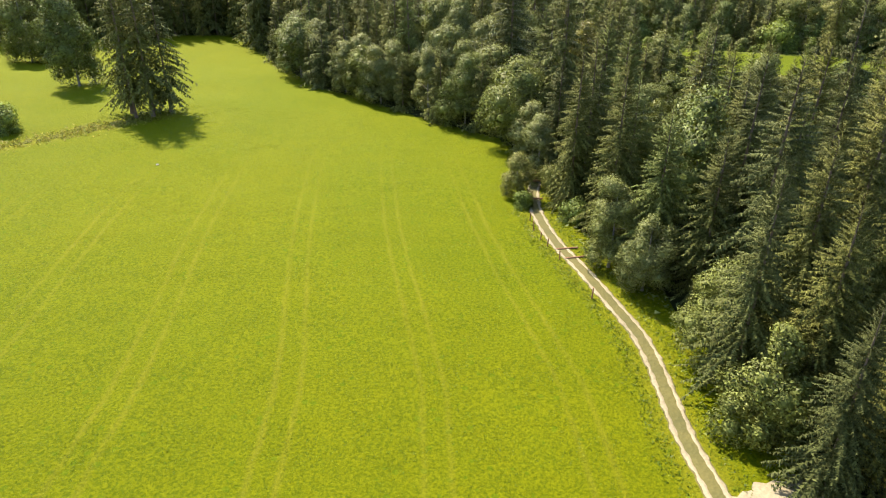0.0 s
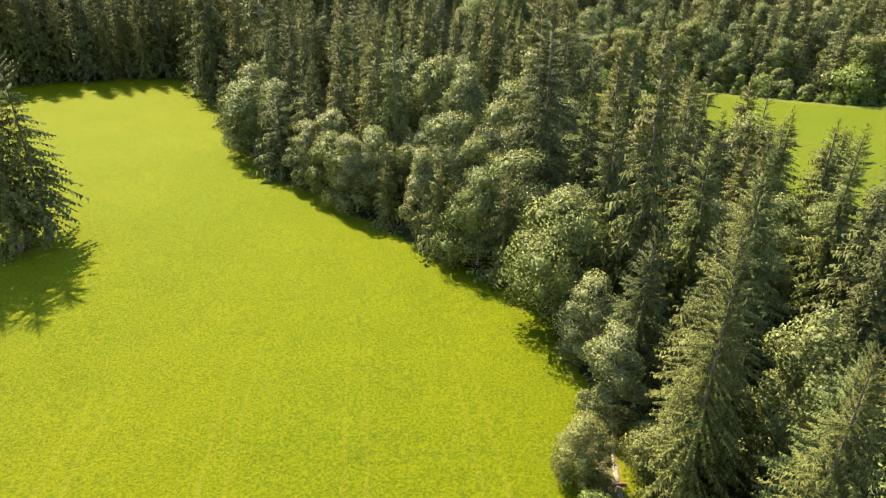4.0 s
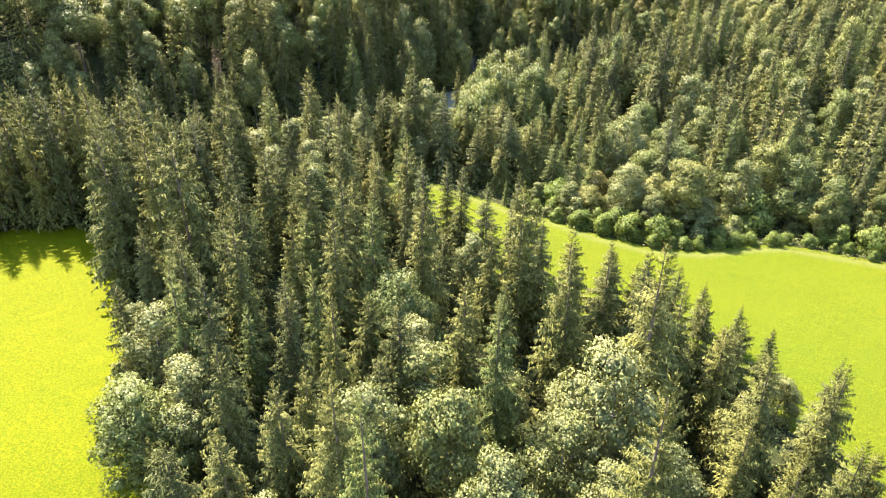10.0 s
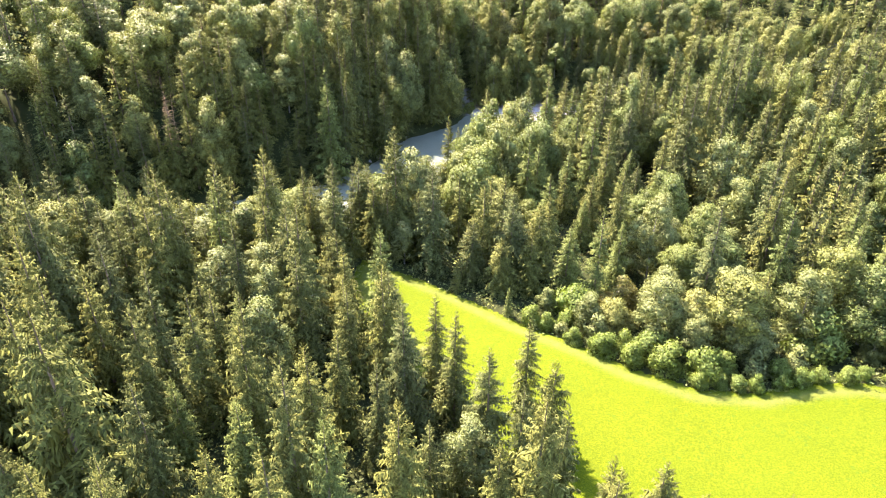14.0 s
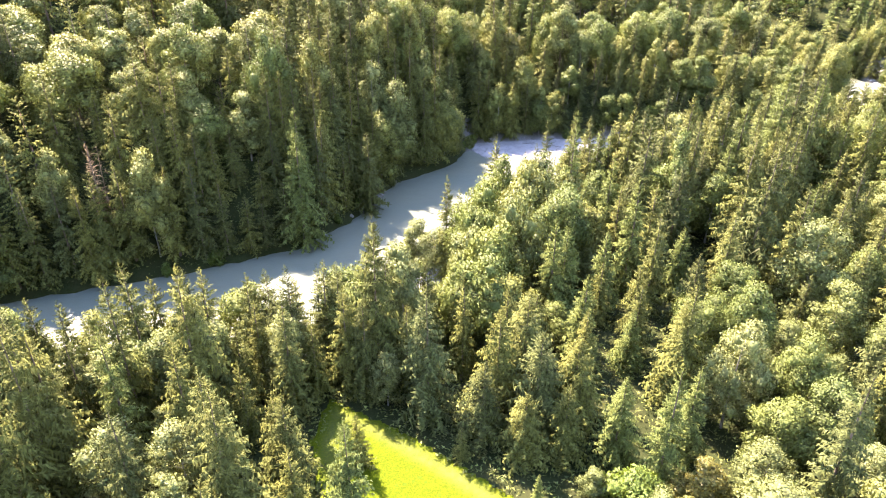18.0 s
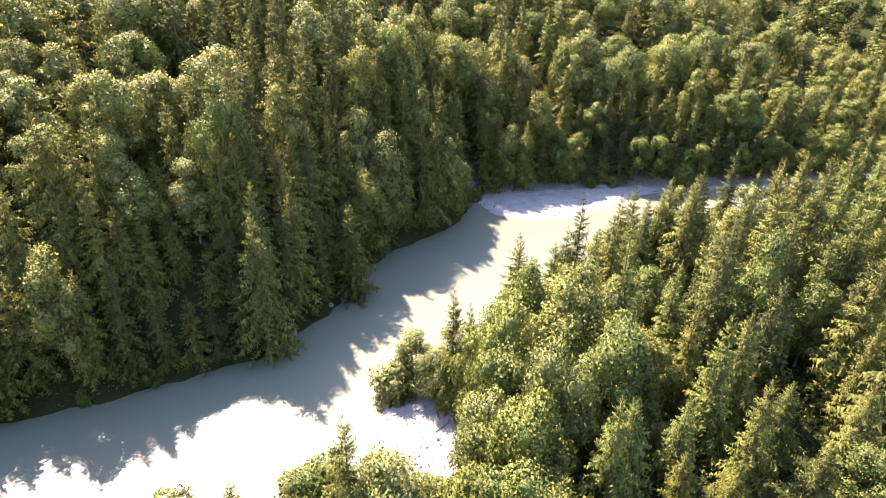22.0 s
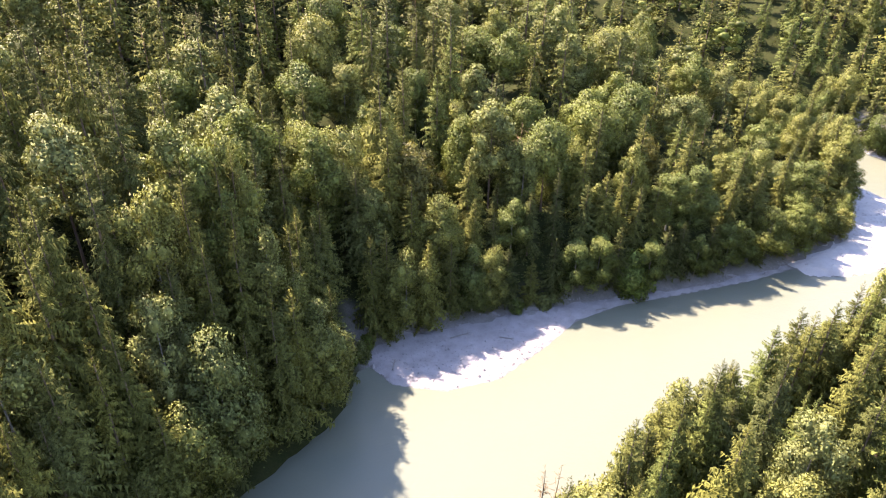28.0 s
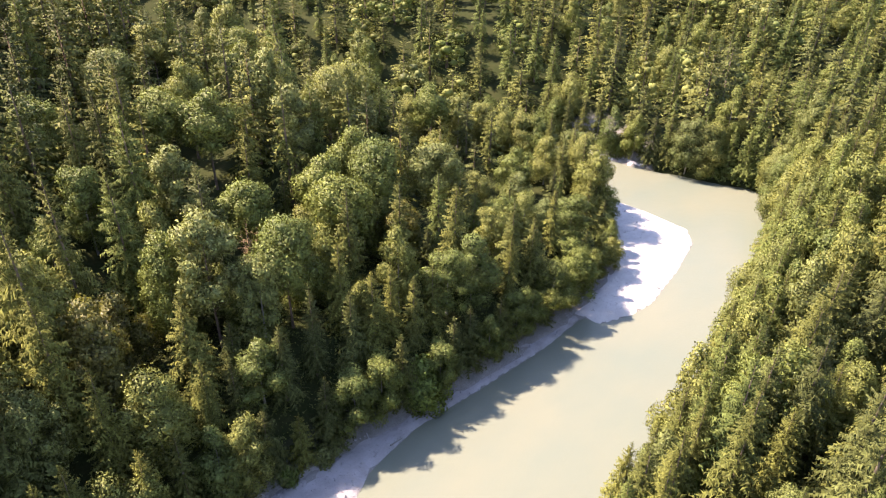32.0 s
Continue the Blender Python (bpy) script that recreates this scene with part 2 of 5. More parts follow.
LEFT_BANK = [
    (-600, 190), (-260, 250), (-160, 275), (-110, 288), (-84, 296), (-66, 302), (-54, 306), (-43, 311), (-30, 317), (-19, 331), (-11, 348), (-7, 357), (3, 364),
    (10, 371), (14, 380), (20, 389), (40, 392), (60, 393), (85, 393), (101, 394), (122, 397), (146, 404), (160, 418), (172, 436), (174, 450), (166, 472), (140, 505), (98, 555), (20, 680),
]
RIGHT_BANK = [
    (-600, 160), (-260, 222), (-160, 240), (-110, 255), (-76, 262), (-50, 262), (-33, 266), (-18, 270), (-4, 272), (8, 272), (12, 280), (12, 296), (9, 303),
    (12, 312), (22, 320), (38, 333), (58, 346), (85, 354), (110, 360), (135, 366), (165, 377), (195, 390), (213, 398), (222, 408), (213, 429), (206, 446), (206, 458),
    (198, 480), (172, 515), (130, 570), (60, 690),
]
RIVER = LEFT_BANK + RIGHT_BANK[::-1]
WATER_Z = -5.0
BAR_NORTH = [(16, 392), (17, 383), (21, 376), (30, 372), (41, 373), (53, 380), (63, 387), (75, 390.3), (90, 391), (110, 392.5), (124, 395), (124, 397.5), (101, 394.5), (60, 393.5), (25, 391)]
BAR_SAND = [(126, 391), (134, 389), (142, 389), (159, 394), (175, 400), (181, 406), (181, 420), (179, 436), (172, 440), (160, 420), (146, 405), (124, 397.5)]
BAR_BAY = [(-6, 303), (6, 306), (14, 300), (15, 285), (12, 268), (-6, 268), (-14, 271), (-3, 279), (0, 288), (-7, 296)]
BAR_EAST = [(203, 466), (206, 445), (210, 440), (216, 448), (216, 468), (210, 476)]
MEADOW_WEST = [
    (-165, -80), (22.5, -80), (22.5, 10), (21.5, 28), (21, 38), (20.6, 46), (18.8, 54), (15.8, 60), (13.8, 68), (13, 76), (12, 84), (9.5, 93), (8, 101), (2, 108), (-8, 119), (-18, 130),
    (-27, 139), (-39, 158), (-47, 177), (-53, 190), (-58, 206), (-66, 214), (-76, 212), (-90, 208), (-120, 192), (-165, 170),
]
MEADOW_EAST = [
    (-13, 248), (-5, 243), (4, 236), (14, 227), (23, 220), (31, 213), (39, 208.5), (48, 207), (58, 209), (65, 209), (77, 204), (91, 197), (105, 192), (140, 180),
    (220, 170), (220, 100), (120, 108), (80, 120), (52, 128), (45, 150), (43, 165), (39, 174), (30, 179), (17, 184), (8, 192), (3, 203), (-2, 215),
    (-6, 225), (-12, 232), (-14, 240),
]
ROAD = [(18.0, -40), (17.8, 10), (17.0, 29), (16.7, 34), (16.9, 39), (17.0, 43), (16.8, 47), (15.8, 51), (14.8, 55), (13.8, 59), (12.6, 63), (11.7, 68), (11.2, 73), (11.6, 79), (13.0, 85)]


def to_line(x, y, line, closed=False):
    """The distance of points from a line of points, and along it."""
    p = np.array(line, float)
    q = np.roll(p, -1, 0) if closed else p[1:]
    p = p if closed else p[:-1]
    best = np.full(np.shape(x), 1e9)
    for (ax, ay), (bx, by) in zip(p, q):
        dx, dy = bx - ax, by - ay
        t = np.clip(((x - ax) * dx + (y - ay) * dy) / max(dx * dx + dy * dy, 1e-9), 0, 1)
        best = np.minimum(best, np.hypot(x - ax - t * dx, y - ay - t * dy))
    return best


def within(x, y, poly):
    p = np.array(poly, float)
    inside = np.zeros(np.shape(x), bool)
    for (ax, ay), (bx, by) in zip(p, np.roll(p, -1, 0)):
        c = (ay > y) != (by > y)
        inside ^= c & (x < (bx - ax) * (y - ay) / (by - ay if by != ay else 1e-9) + ax)
    return inside


def signed(x, y, poly):
    """Metres outside a polygon; minus within it."""
    d = to_line(x, y, poly, True)
    return np.where(within(x, y, poly), -d, d)


def waves(x, y):
    return np.sin(x * 0.11 + 1.3 * np.sin(y * 0.07)) * np.sin(y * 0.13 + np.sin(x * 0.05)) + 0.5 * np.sin(x * 0.31 + y * 0.17) * np.sin(y * 0.27 - x * 0.12)


def ground_z(x, y):
    x, y = np.asarray(x, float), np.asarray(y, float)
    num, den = 0.0, 0.0
    for cx, cy, cz in PLATEAU + HILL:
        w = 1.0 / ((x - cx) ** 2 + (y - cy) ** 2 + 300.0) ** 2
        num, den = num + w * cz, den + w
    z = num / den
    calm = np.clip(np.minimum(signed(x, y, MEADOW_WEST), signed(x, y, MEADOW_EAST)) / 12, 0, 1)
    z = z + waves(x, y) * (0.15 + 0.6 * calm)
    d = signed(x, y, RIVER) + 0.7 * np.sin(x * 0.6 + y * 0.4) * np.sin(y * 0.5)
    left = to_line(x, y, LEFT_BANK) < to_line(x, y, RIGHT_BANK)
    bank = WATER_Z + 0.25 + np.where(left, np.clip(d, 0, None) * 1.1, np.clip(d, 0, None) * 0.62)
    z = np.minimum(z, np.where(d > 0, bank, 1e9))
    bed = WATER_Z - 1.3 + np.clip(1 + d / 2.5, 0, 1) * 1.55
    z = np.where(d <= 0, bed, z)
    for bar, top in ((BAR_NORTH, 0.55), (BAR_SAND, 0.9), (BAR_BAY, 0.6), (BAR_EAST, 0.5)):
        s = signed(x, y, bar)
        z = np.where(d <= 3, np.maximum(z, WATER_Z - 1.3 + np.clip(1.3 - s * 0.35, 0, 1.3 + top)), z)
    return z


def mesh_of(name, verts, faces, mat, smooth=False, attrs=(), second=None, inner=None, normals=None):
    """A mesh from arrays: faces all with the same number of corners."""
    verts, faces = np.asarray(verts, np.float32), np.asarray(faces, np.int32)
    m = bpy.data.meshes.new(name)
    n, k = faces.shape
    m.vertices.add(len(verts))
    m.vertices.foreach_set("co", verts.ravel())
    m.loops.add(n * k)
    m.loops.foreach_set("vertex_index", faces.ravel())
    m.polygons.add(n)
    m.polygons.foreach_set("loop_start", np.arange(0, n * k, k, dtype=np.int32))
    m.polygons.foreach_set("loop_total", np.full(n, k, np.int32))
    m.polygons.foreach_set("use_smooth", np.full(n, smooth or normals is not None))
    m.update(calc_edges=True)
    for key, values in attrs:
        m.attributes.new(key, "FLOAT", "POINT").data.foreach_set("value", np.asarray(values, np.float32))
    if normals is not None:
        m.attributes.new("custom_normal", "FLOAT_VECTOR", "POINT").data.foreach_set("vector", np.asarray(normals, np.float32).ravel())
    m.materials.append(mat)
    if second:
        m.materials.append(second)
        m.polygons.foreach_set("material_index", np.asarray(inner, np.int32))
    return m


def grid_faces(nx, ny):
    i = np.arange((nx - 1) * (ny - 1))
    a = i // (ny - 1) * ny + i % (ny - 1)
    return np.stack([a, a + ny, a + ny + 1, a + 1], 1)


def stretched(lo, hi, step, far):
    core = np.arange(lo, hi + 0.1, step)
    out = [step * 1.35 ** i for i in range(1, 24)]
    grow = np.cumsum(out)
    grow = grow[grow < far]
    return np.concatenate([(lo - grow)[::-1], core, hi + grow])


def sheet_on(name, poly, step, lift, mat, attrs=None, bottom=0.5, below=1e9, grow=0.0):
    """A sheet that lies on the ground inside a polygon, its rim drawn to the outline and folded down a little."""
    p = np.array(poly, float)
    xs = np.arange(p[:, 0].min() - step - grow, p[:, 0].max() + 2 * step + grow, step)
    ys = np.arange(p[:, 1].min() - step - grow, p[:, 1].max() + 2 * step + grow, step)
    gx, gy = np.meshgrid(xs, ys, indexing="ij")
    x, y = gx.ravel(), gy.ravel()
    s = signed(x, y, poly) + 0.35 * np.sin(x * 1.9 + y * 0.7) * np.sin(y * 1.3 - x * 0.4) - grow
    z = ground_z(x, y) + lift - np.clip(s / step + 0.2, 0, 1.5) * bottom
    f = grid_faces(len(xs), len(ys))
    f = f[(s[f] < step * 0.9).any(1) & (z[f] < below).all(1)]
    used, inv = np.unique(f, return_inverse=True)
    v = np.stack([x, y, z], 1)[used]
    extra = [(k, fn(v[:, 0], v[:, 1])) for k, fn in (attrs or {}).items()]
    ob = new(name, mesh_of(name, v, inv.reshape(f.shape), mat, True, extra))
    return ob


_xs, _ys = stretched(-150, 330, 2.5, 2600), stretched(-20, 600, 2.5, 2600)
_gx, _gy = np.meshgrid(_xs, _ys, indexing="ij")
_x, _y = _gx.ravel(), _gy.ravel()
_z = ground_z(_x, _y)
_db = np.min([signed(_x, _y, _b) for _b in (BAR_NORTH, BAR_SAND, BAR_BAY, BAR_EAST)], 0)
GROUND = new("ground", mesh_of("ground", np.stack([_x, _y, _z], 1), grid_faces(len(_xs), len(_ys)), FLOOR, True, [("shingle", np.clip(1.0 - _db / 2.5, 0, 1))]))
tagged(GROUND, "brown mossy forest floor rolling down to a river", "ground", kind="structure")


def lanes(x, y):
    """Counts the mower's lanes across the field; each runs at the half."""
    bend = x + np.interp(y, [30, 40, 50, 60, 70, 84, 100], [0, 0.5, 2.4, 4.5, 6.3, 8.3, 10.0]) * np.interp(x, [-40, 10], [0.5, 1.1])
    return np.interp(bend, [-74, -61, -48.5, -36, -23.3, -11.0, 0.0, 10.6, 23], np.arange(9) - 0.5)


def lane_fade(x, y):
    return np.clip((98 - y) / 25, 0, 1) * np.clip((x + 70) / 30, 0, 1)


def dry_ditch(x, y):
    dry = 0.8 * np.clip(1 - to_line(x, y, [(-78, 84), (-66, 96), (-57, 107), (-50, 113)]) / 3.5, 0, 1)
    return np.maximum(dry, 0.55 * np.clip(1.3 - to_line(x, y, ROAD) / 1.9, 0, 1))


def margins(x, y):
    return 0.5 * np.clip(1 - np.abs(signed(x, y, MEADOW_EAST) + 1.2) / 1.6, 0, 1)


tagged(sheet_on("meadow_1", MEADOW_WEST, 0.8, 0.07, MEADOW, {"wear": dry_ditch, "lane": lanes, "fade": lane_fade}, grow=2.0), "freshly mown yellow-green meadow with faint wheel lanes", "meadow", kind="structure")
tagged(sheet_on("meadow_2", MEADOW_EAST, 0.9, 0.07, LUSH, {"wear": margins}, grow=1.2), "small bright green mown meadow hemmed by woods", "meadow", kind="structure")
for _name, _poly, _m, _label in (
    ("gravel_bar_1", BAR_NORTH, PEBBLE, "grey gravel bar along the shaded river bank"), ("gravel_bar_2", BAR_SAND, SAND, "white rounded gravel bar on the river bend"),
    ("gravel_bar_3", BAR_BAY, PEBBLE, "pale gravel cove below riverside bushes"), ("gravel_bar_4", BAR_EAST, SAND, "narrow strip of white gravel by the far bend"),
):
    tagged(sheet_on(_name, _poly, 0.8, 0.05, _m, bottom=0.25, below=WATER_Z + 1.5), _label, "gravel bar", kind="structure")
_w = sheet_on("water", [(x, y) for x, y in RIVER], 3.0, 0.0, WATER, bottom=0.0)
_co = np.zeros(len(_w.data.vertices) * 3, np.float32)
_w.data.vertices.foreach_get("co", _co)
_co[2::3] = WATER_Z
_w.data.vertices.foreach_set("co", _co)
_w.data.update()
tagged(_w, "milky pale green glacial river water", "river", kind="structure")


def ribbon(name, line, width, lift, mat, offset=0.0, step=0.5, ragged=0.12):
    """A strip along a line, on the ground."""
    p = np.array(line, float)
    seg = np.hypot(*np.diff(p, axis=0).T)
    s = np.concatenate([[0], np.cumsum(seg)])
    u = np.arange(0, s[-1], step)
    x, y = np.interp(u, s, p[:, 0]), np.interp(u, s, p[:, 1])
    ker = np.ones(9) / 9
    x[4:-4], y[4:-4] = np.convolve(x, ker, "valid"), np.convolve(y, ker, "valid")
    tx, ty = np.gradient(x), np.gradient(y)
    ln = np.hypot(tx, ty)
    nx_, ny_ = ty / ln, -tx / ln
    cols = []
    for k in (-0.5, -0.25, 0, 0.25, 0.5):
        j = ragged * (np.sin(u * 2.3 + k * 9) + np.sin(u * 5.1 + k * 5)) if abs(k) == 0.5 else 0
        cx, cy = x + nx_ * (offset + k * width + j), y + ny_ * (offset + k * width + j)
        cols.append(np.stack([cx, cy, ground_z(cx, cy) + lift - (0.05 if abs(k) == 0.5 else 0)], 1))
    v = np.stack(cols, 1).reshape(-1, 3)
    return mesh_of(name, v, grid_faces(len(u), 5)[:, ::-1], mat, True)


# ---- trees ----
def fronds(h, r, whorls, per, pairs, seed, low=0.06, droop=0.5, power=0.85, ragged=0.18, full=1.0):
    """The boughs of a conifer: whorls of drooping sprays, each of pointed twigs on both sides. Metres, base at the origin."""
    g = np.random.default_rng(seed)
    zf = np.repeat((np.arange(whorls) + 0.5) / whorls, per)
    n = len(zf)
    zf = np.clip(zf + g.normal(0, 0.5 / whorls, n), 0.0, 0.995)
    z0 = h * (low + (1 - low) * zf)
    ln = r * ((1 - zf) ** power * 0.96 + 0.04) * np.clip(0.75 + 2.2 * zf, 0, 1) * g.uniform(1 - ragged * 1.6, 1 + ragged, n) * np.repeat(g.uniform(0.90, 1.08, whorls), per) * np.where(np.arange(n) % 4 == 0, 0.6, 1.0)
    az = g.uniform(0, 2 * math.pi, n)
    rise = np.interp(zf, [0, 0.5, 1.0], [-0.02, 0.12, 0.9]) + g.normal(0, 0.06, n)
    sag = droop * np.interp(zf, [0, 0.6, 1.0], [1.0, 0.8, 0.1]) * g.uniform(0.7, 1.25, n)
    t = np.linspace(0.10, 0.98, pairs)
    step = (t[1] - t[0]) * ln[:, None]

    def axis(q):
        rad = ln[:, None] * q
        return rad, z0[:, None] + ln[:, None] * (rise[:, None] * q - sag[:, None] * q ** 2 + 0.25 * sag[:, None] * q ** 4)

    c, s = np.cos(az)[:, None], np.sin(az)[:, None]
    out, ways = [], []
    for side in (-1.0, 1.0):
        q = np.clip(t[None, :] + g.uniform(-0.04, 0.04, (n, pairs)), 0.03, 1)
        tw = full * (0.075 * r + 0.14 * ln[:, None]) * np.interp(q, [0, 0.35, 0.75, 1], [0.7, 1.0, 0.85, 0.5]) * g.uniform(0.6, 1.35, (n, pairs)) * np.clip(0.22 + 2.4 * (1 - zf), 0, 1)[:, None]
        rad, z = axis(q)
        r2, z2 = axis(np.clip(q + 0.9 * step / ln[:, None] + 0.02, 0, 1.12))
        fwd = tw * g.uniform(0.1, 0.6, (n, pairs))
        out_ = tw * g.uniform(0.3, 0.95, (n, pairs)) * side
        hang = tw * g.uniform(0.0, 1.0, (n, pairs)) + out_ * g.normal(0, 0.3, (n, 1))
        a = np.stack([rad * c, rad * s, z], 2)
        b = np.stack([r2 * c, r2 * s, z2], 2)
        e = np.stack([(rad + fwd) * c - out_ * s, (rad + fwd) * s + out_ * c, (z + z2) / 2 - hang], 2)
        out.append(np.stack([a, b, e] if side < 0 else [b, a, e], 2).reshape(-1, 3))
        turn = az[:, None] + side * 0.55 + g.normal(0, 0.45, (n, pairs))
        lift = 0.38 + 0.32 * q + g.normal(0, 0.32, (n, pairs))
        way = np.stack([np.cos(turn), np.sin(turn), lift], 2)
        way /= np.linalg.norm(way, axis=2)[:, :, None]
        ways.append(np.repeat(way.reshape(-1, 3), 3, 0))
    nv = np.concatenate(ways)
    v = wound(np.concatenate(out), nv)
    f = np.arange(len(v)).reshape(-1, 3)
    return v, f, nv


def block(n):
    """A cube of n x n faces a side, blown up to a ball."""
    verts, faces, seen = [], [], {}
    for axis in range(3):
        for s in (-1, 1):
            for i in range(n):
                for j in range(n):
                    quad = []
                    for a, b in ((i, j), (i + 1, j), (i + 1, j + 1), (i, j + 1)):
                        p = [0.0, 0.0, 0.0]
                        p[axis], p[(axis + 1) % 3], p[(axis + 2) % 3] = s, 2 * a / n - 1, 2 * b / n - 1
                        key = tuple(round(q, 4) for q in p)
                        if key not in seen:
                            seen[key] = len(verts)
                            verts.append(Vector(p).normalized())
                        quad.append(seen[key])
                    faces.append(quad if s > 0 else quad[::-1])
    return np.array([tuple(v) for v in verts]), np.array(faces)


BALL, BOX = block(2), block(1)


def wound(v, ways):
    """Loose triangles, each turned so that it faces its way."""
    t = v.reshape(-1, 3, 3)
    away = (np.cross(t[:, 1] - t[:, 0], t[:, 2] - t[:, 0]) * ways[::3]).sum(1) < 0
    t[away] = t[away][:, [0, 2, 1]]
    return t.reshape(-1, 3)


def leaf_cloud(h, r, leaves, size, seed, base=0.22, lobes=15):
    """A broad crown: many leaf sprays, set on the outside of overlapping boughs."""
    g = np.random.default_rng(seed)
    zc, hz = h * (base + 1) / 2, h * (1 - base) / 2
    u = g.normal(size=(lobes, 3))
    u /= np.linalg.norm(u, axis=1)[:, None]
    k = g.uniform(0.35, 0.78, lobes)[:, None]
    cen = u * k * np.array([r, r, hz])
    cen[0] = (0, 0, hz * 0.62)
    cen[:, :2] *= np.clip(1.05 - 0.42 * (cen[:, 2:] / hz), 0.4, 1.25)
    skirt = np.arange(lobes - 6, lobes)
    cen[skirt] = np.stack([0.62 * r * np.cos(skirt * 1.05), 0.62 * r * np.sin(skirt * 1.05), -hz * g.uniform(0.35, 0.75, 6)], 1)
    rl = r * g.uniform(0.55, 1.4, lobes) * 1.65 / lobes ** 0.5
    pick = g.choice(lobes, leaves * 2, p=rl ** 2 / (rl ** 2).sum())
    d = g.normal(size=(leaves * 2, 3))
    d[:, 2] += 0.25
    d /= np.linalg.norm(d, axis=1)[:, None]
    pos = cen[pick] + d * (rl[pick] * (g.uniform(0.55, 1.22, leaves * 2) + 0.35 * g.random(leaves * 2) ** 6))[:, None]
    deep = (np.linalg.norm(pos[:, None] - cen[None], axis=2) / rl[None]).min(1)
    keep = np.argsort(-(deep + g.uniform(0, 0.35, leaves * 2)))[:leaves]
    pos, d = pos[keep], d[keep]
    whole = pos / np.array([r, r, hz])
    whole /= np.linalg.norm(whole, axis=1)[:, None] + 1e-6
    out = 0.55 * d + 0.45 * whole + g.normal(0, 0.28, pos.shape) + np.array([0, 0, 0.05])
    out /= np.linalg.norm(out, axis=1)[:, None]
    nrm = d + g.normal(0, 0.75, pos.shape)
    nrm /= np.linalg.norm(nrm, axis=1)[:, None]
    a = np.cross(nrm, g.normal(size=pos.shape))
    a /= np.linalg.norm(a, axis=1)[:, None]
    b = np.cross(nrm, a)
    s = size * g.uniform(0.5, 1.4, len(pos))[:, None]
    v = np.stack([pos - a * s * 0.7, pos + a * s * 0.25 + b * s * 0.55, pos + a * s * 0.65 - b * s * 0.45], 1)
    v = wound(v.reshape(-1, 3), np.repeat(out, 3, 0)) + np.array([0, 0, zc])
    f = np.arange(len(v)).reshape(-1, 3)
    box, sides = BALL if leaves > 1200 else BOX
    sides = np.concatenate([sides[:, [0, 1, 2]], sides[:, [0, 2, 3]]])
    cv = cen[:, None] + box[None] * (0.52 * rl)[:, None, None] * g.uniform(0.6, 1.2, (lobes, len(box), 1)) + np.array([0, 0, zc])
    cf = (sides[None] + (np.arange(lobes) * len(box))[:, None, None] + len(v)).reshape(-1, 3)
    cn = np.broadcast_to(box[None], (lobes, len(box), 3)).reshape(-1, 3)
    return np.concatenate([v, cv.reshape(-1, 3)]), np.concatenate([f, cf]), np.concatenate([np.repeat(out, 3, 0), cn])


def stem(h, r0, r1, sides, rings, seed, limbs=0, reach=3.0, start=0.3, up=0.6):
    """A tapered trunk with limbs, as rings of quads."""
    g = np.random.default_rng(seed)
    vs, fs, off = [], [], 0

    def tube(points, radii):
        nonlocal off
        k = np.arange(sides) * 2 * math.pi / sides
        p = np.array(points, float)
        t = np.gradient(p, axis=0)
        t /= np.linalg.norm(t, axis=1)[:, None]
        ref = np.where(np.abs(t[:, 2:]) > 0.9, np.array([[1.0, 0, 0]]), np.array([[0, 0, 1.0]]))
        a = np.cross(t, ref)
        a /= np.linalg.norm(a, axis=1)[:, None]
        b = np.cross(t, a)
        ring = p[:, None] + np.array(radii)[:, None, None] * (np.cos(k)[None, :, None] * a[:, None] + np.sin(k)[None, :, None] * b[:, None])
        vs.append(ring.reshape(-1, 3))
        for i in range(len(p) - 1):
            for j in range(sides):
                fs.append((off + i * sides + j, off + i * sides + (j + 1) % sides, off + (i + 1) * sides + (j + 1) % sides, off + (i + 1) * sides + j))
        off += len(p) * sides

    z = np.linspace(0, 1, rings)
    bend = g.normal(0, 0.012 * h, 2)
    tube([(bend[0] * math.sin(3 * q), bend[1] * math.sin(2 * q), h * q - 0.5) for q in z], [r0 * (1 - q) ** 0.8 + r1 + (0.5 * r0 if q == 0 else 0) for q in z])
    for i in range(limbs):
        q = start + (0.92 - start) * (i + 0.5) / limbs
        az = i * 2.4 + g.uniform(0, 0.8)
        ln = reach * (1.1 - q) * g.uniform(0.7, 1.2)
        d = np.array([math.cos(az), math.sin(az), 0])
        tube([d * 0.02 + np.array([0, 0, h * q]), d * ln * 0.5 + np.array([0, 0, h * q + ln * up * 0.45]), d * ln + np.array([0, 0, h * q + ln * up * 0.8])], [r0 * 0.35 * (1.1 - q), r0 * 0.2 * (1.1 - q), 0.02])
    return np.concatenate(vs), np.array(fs)


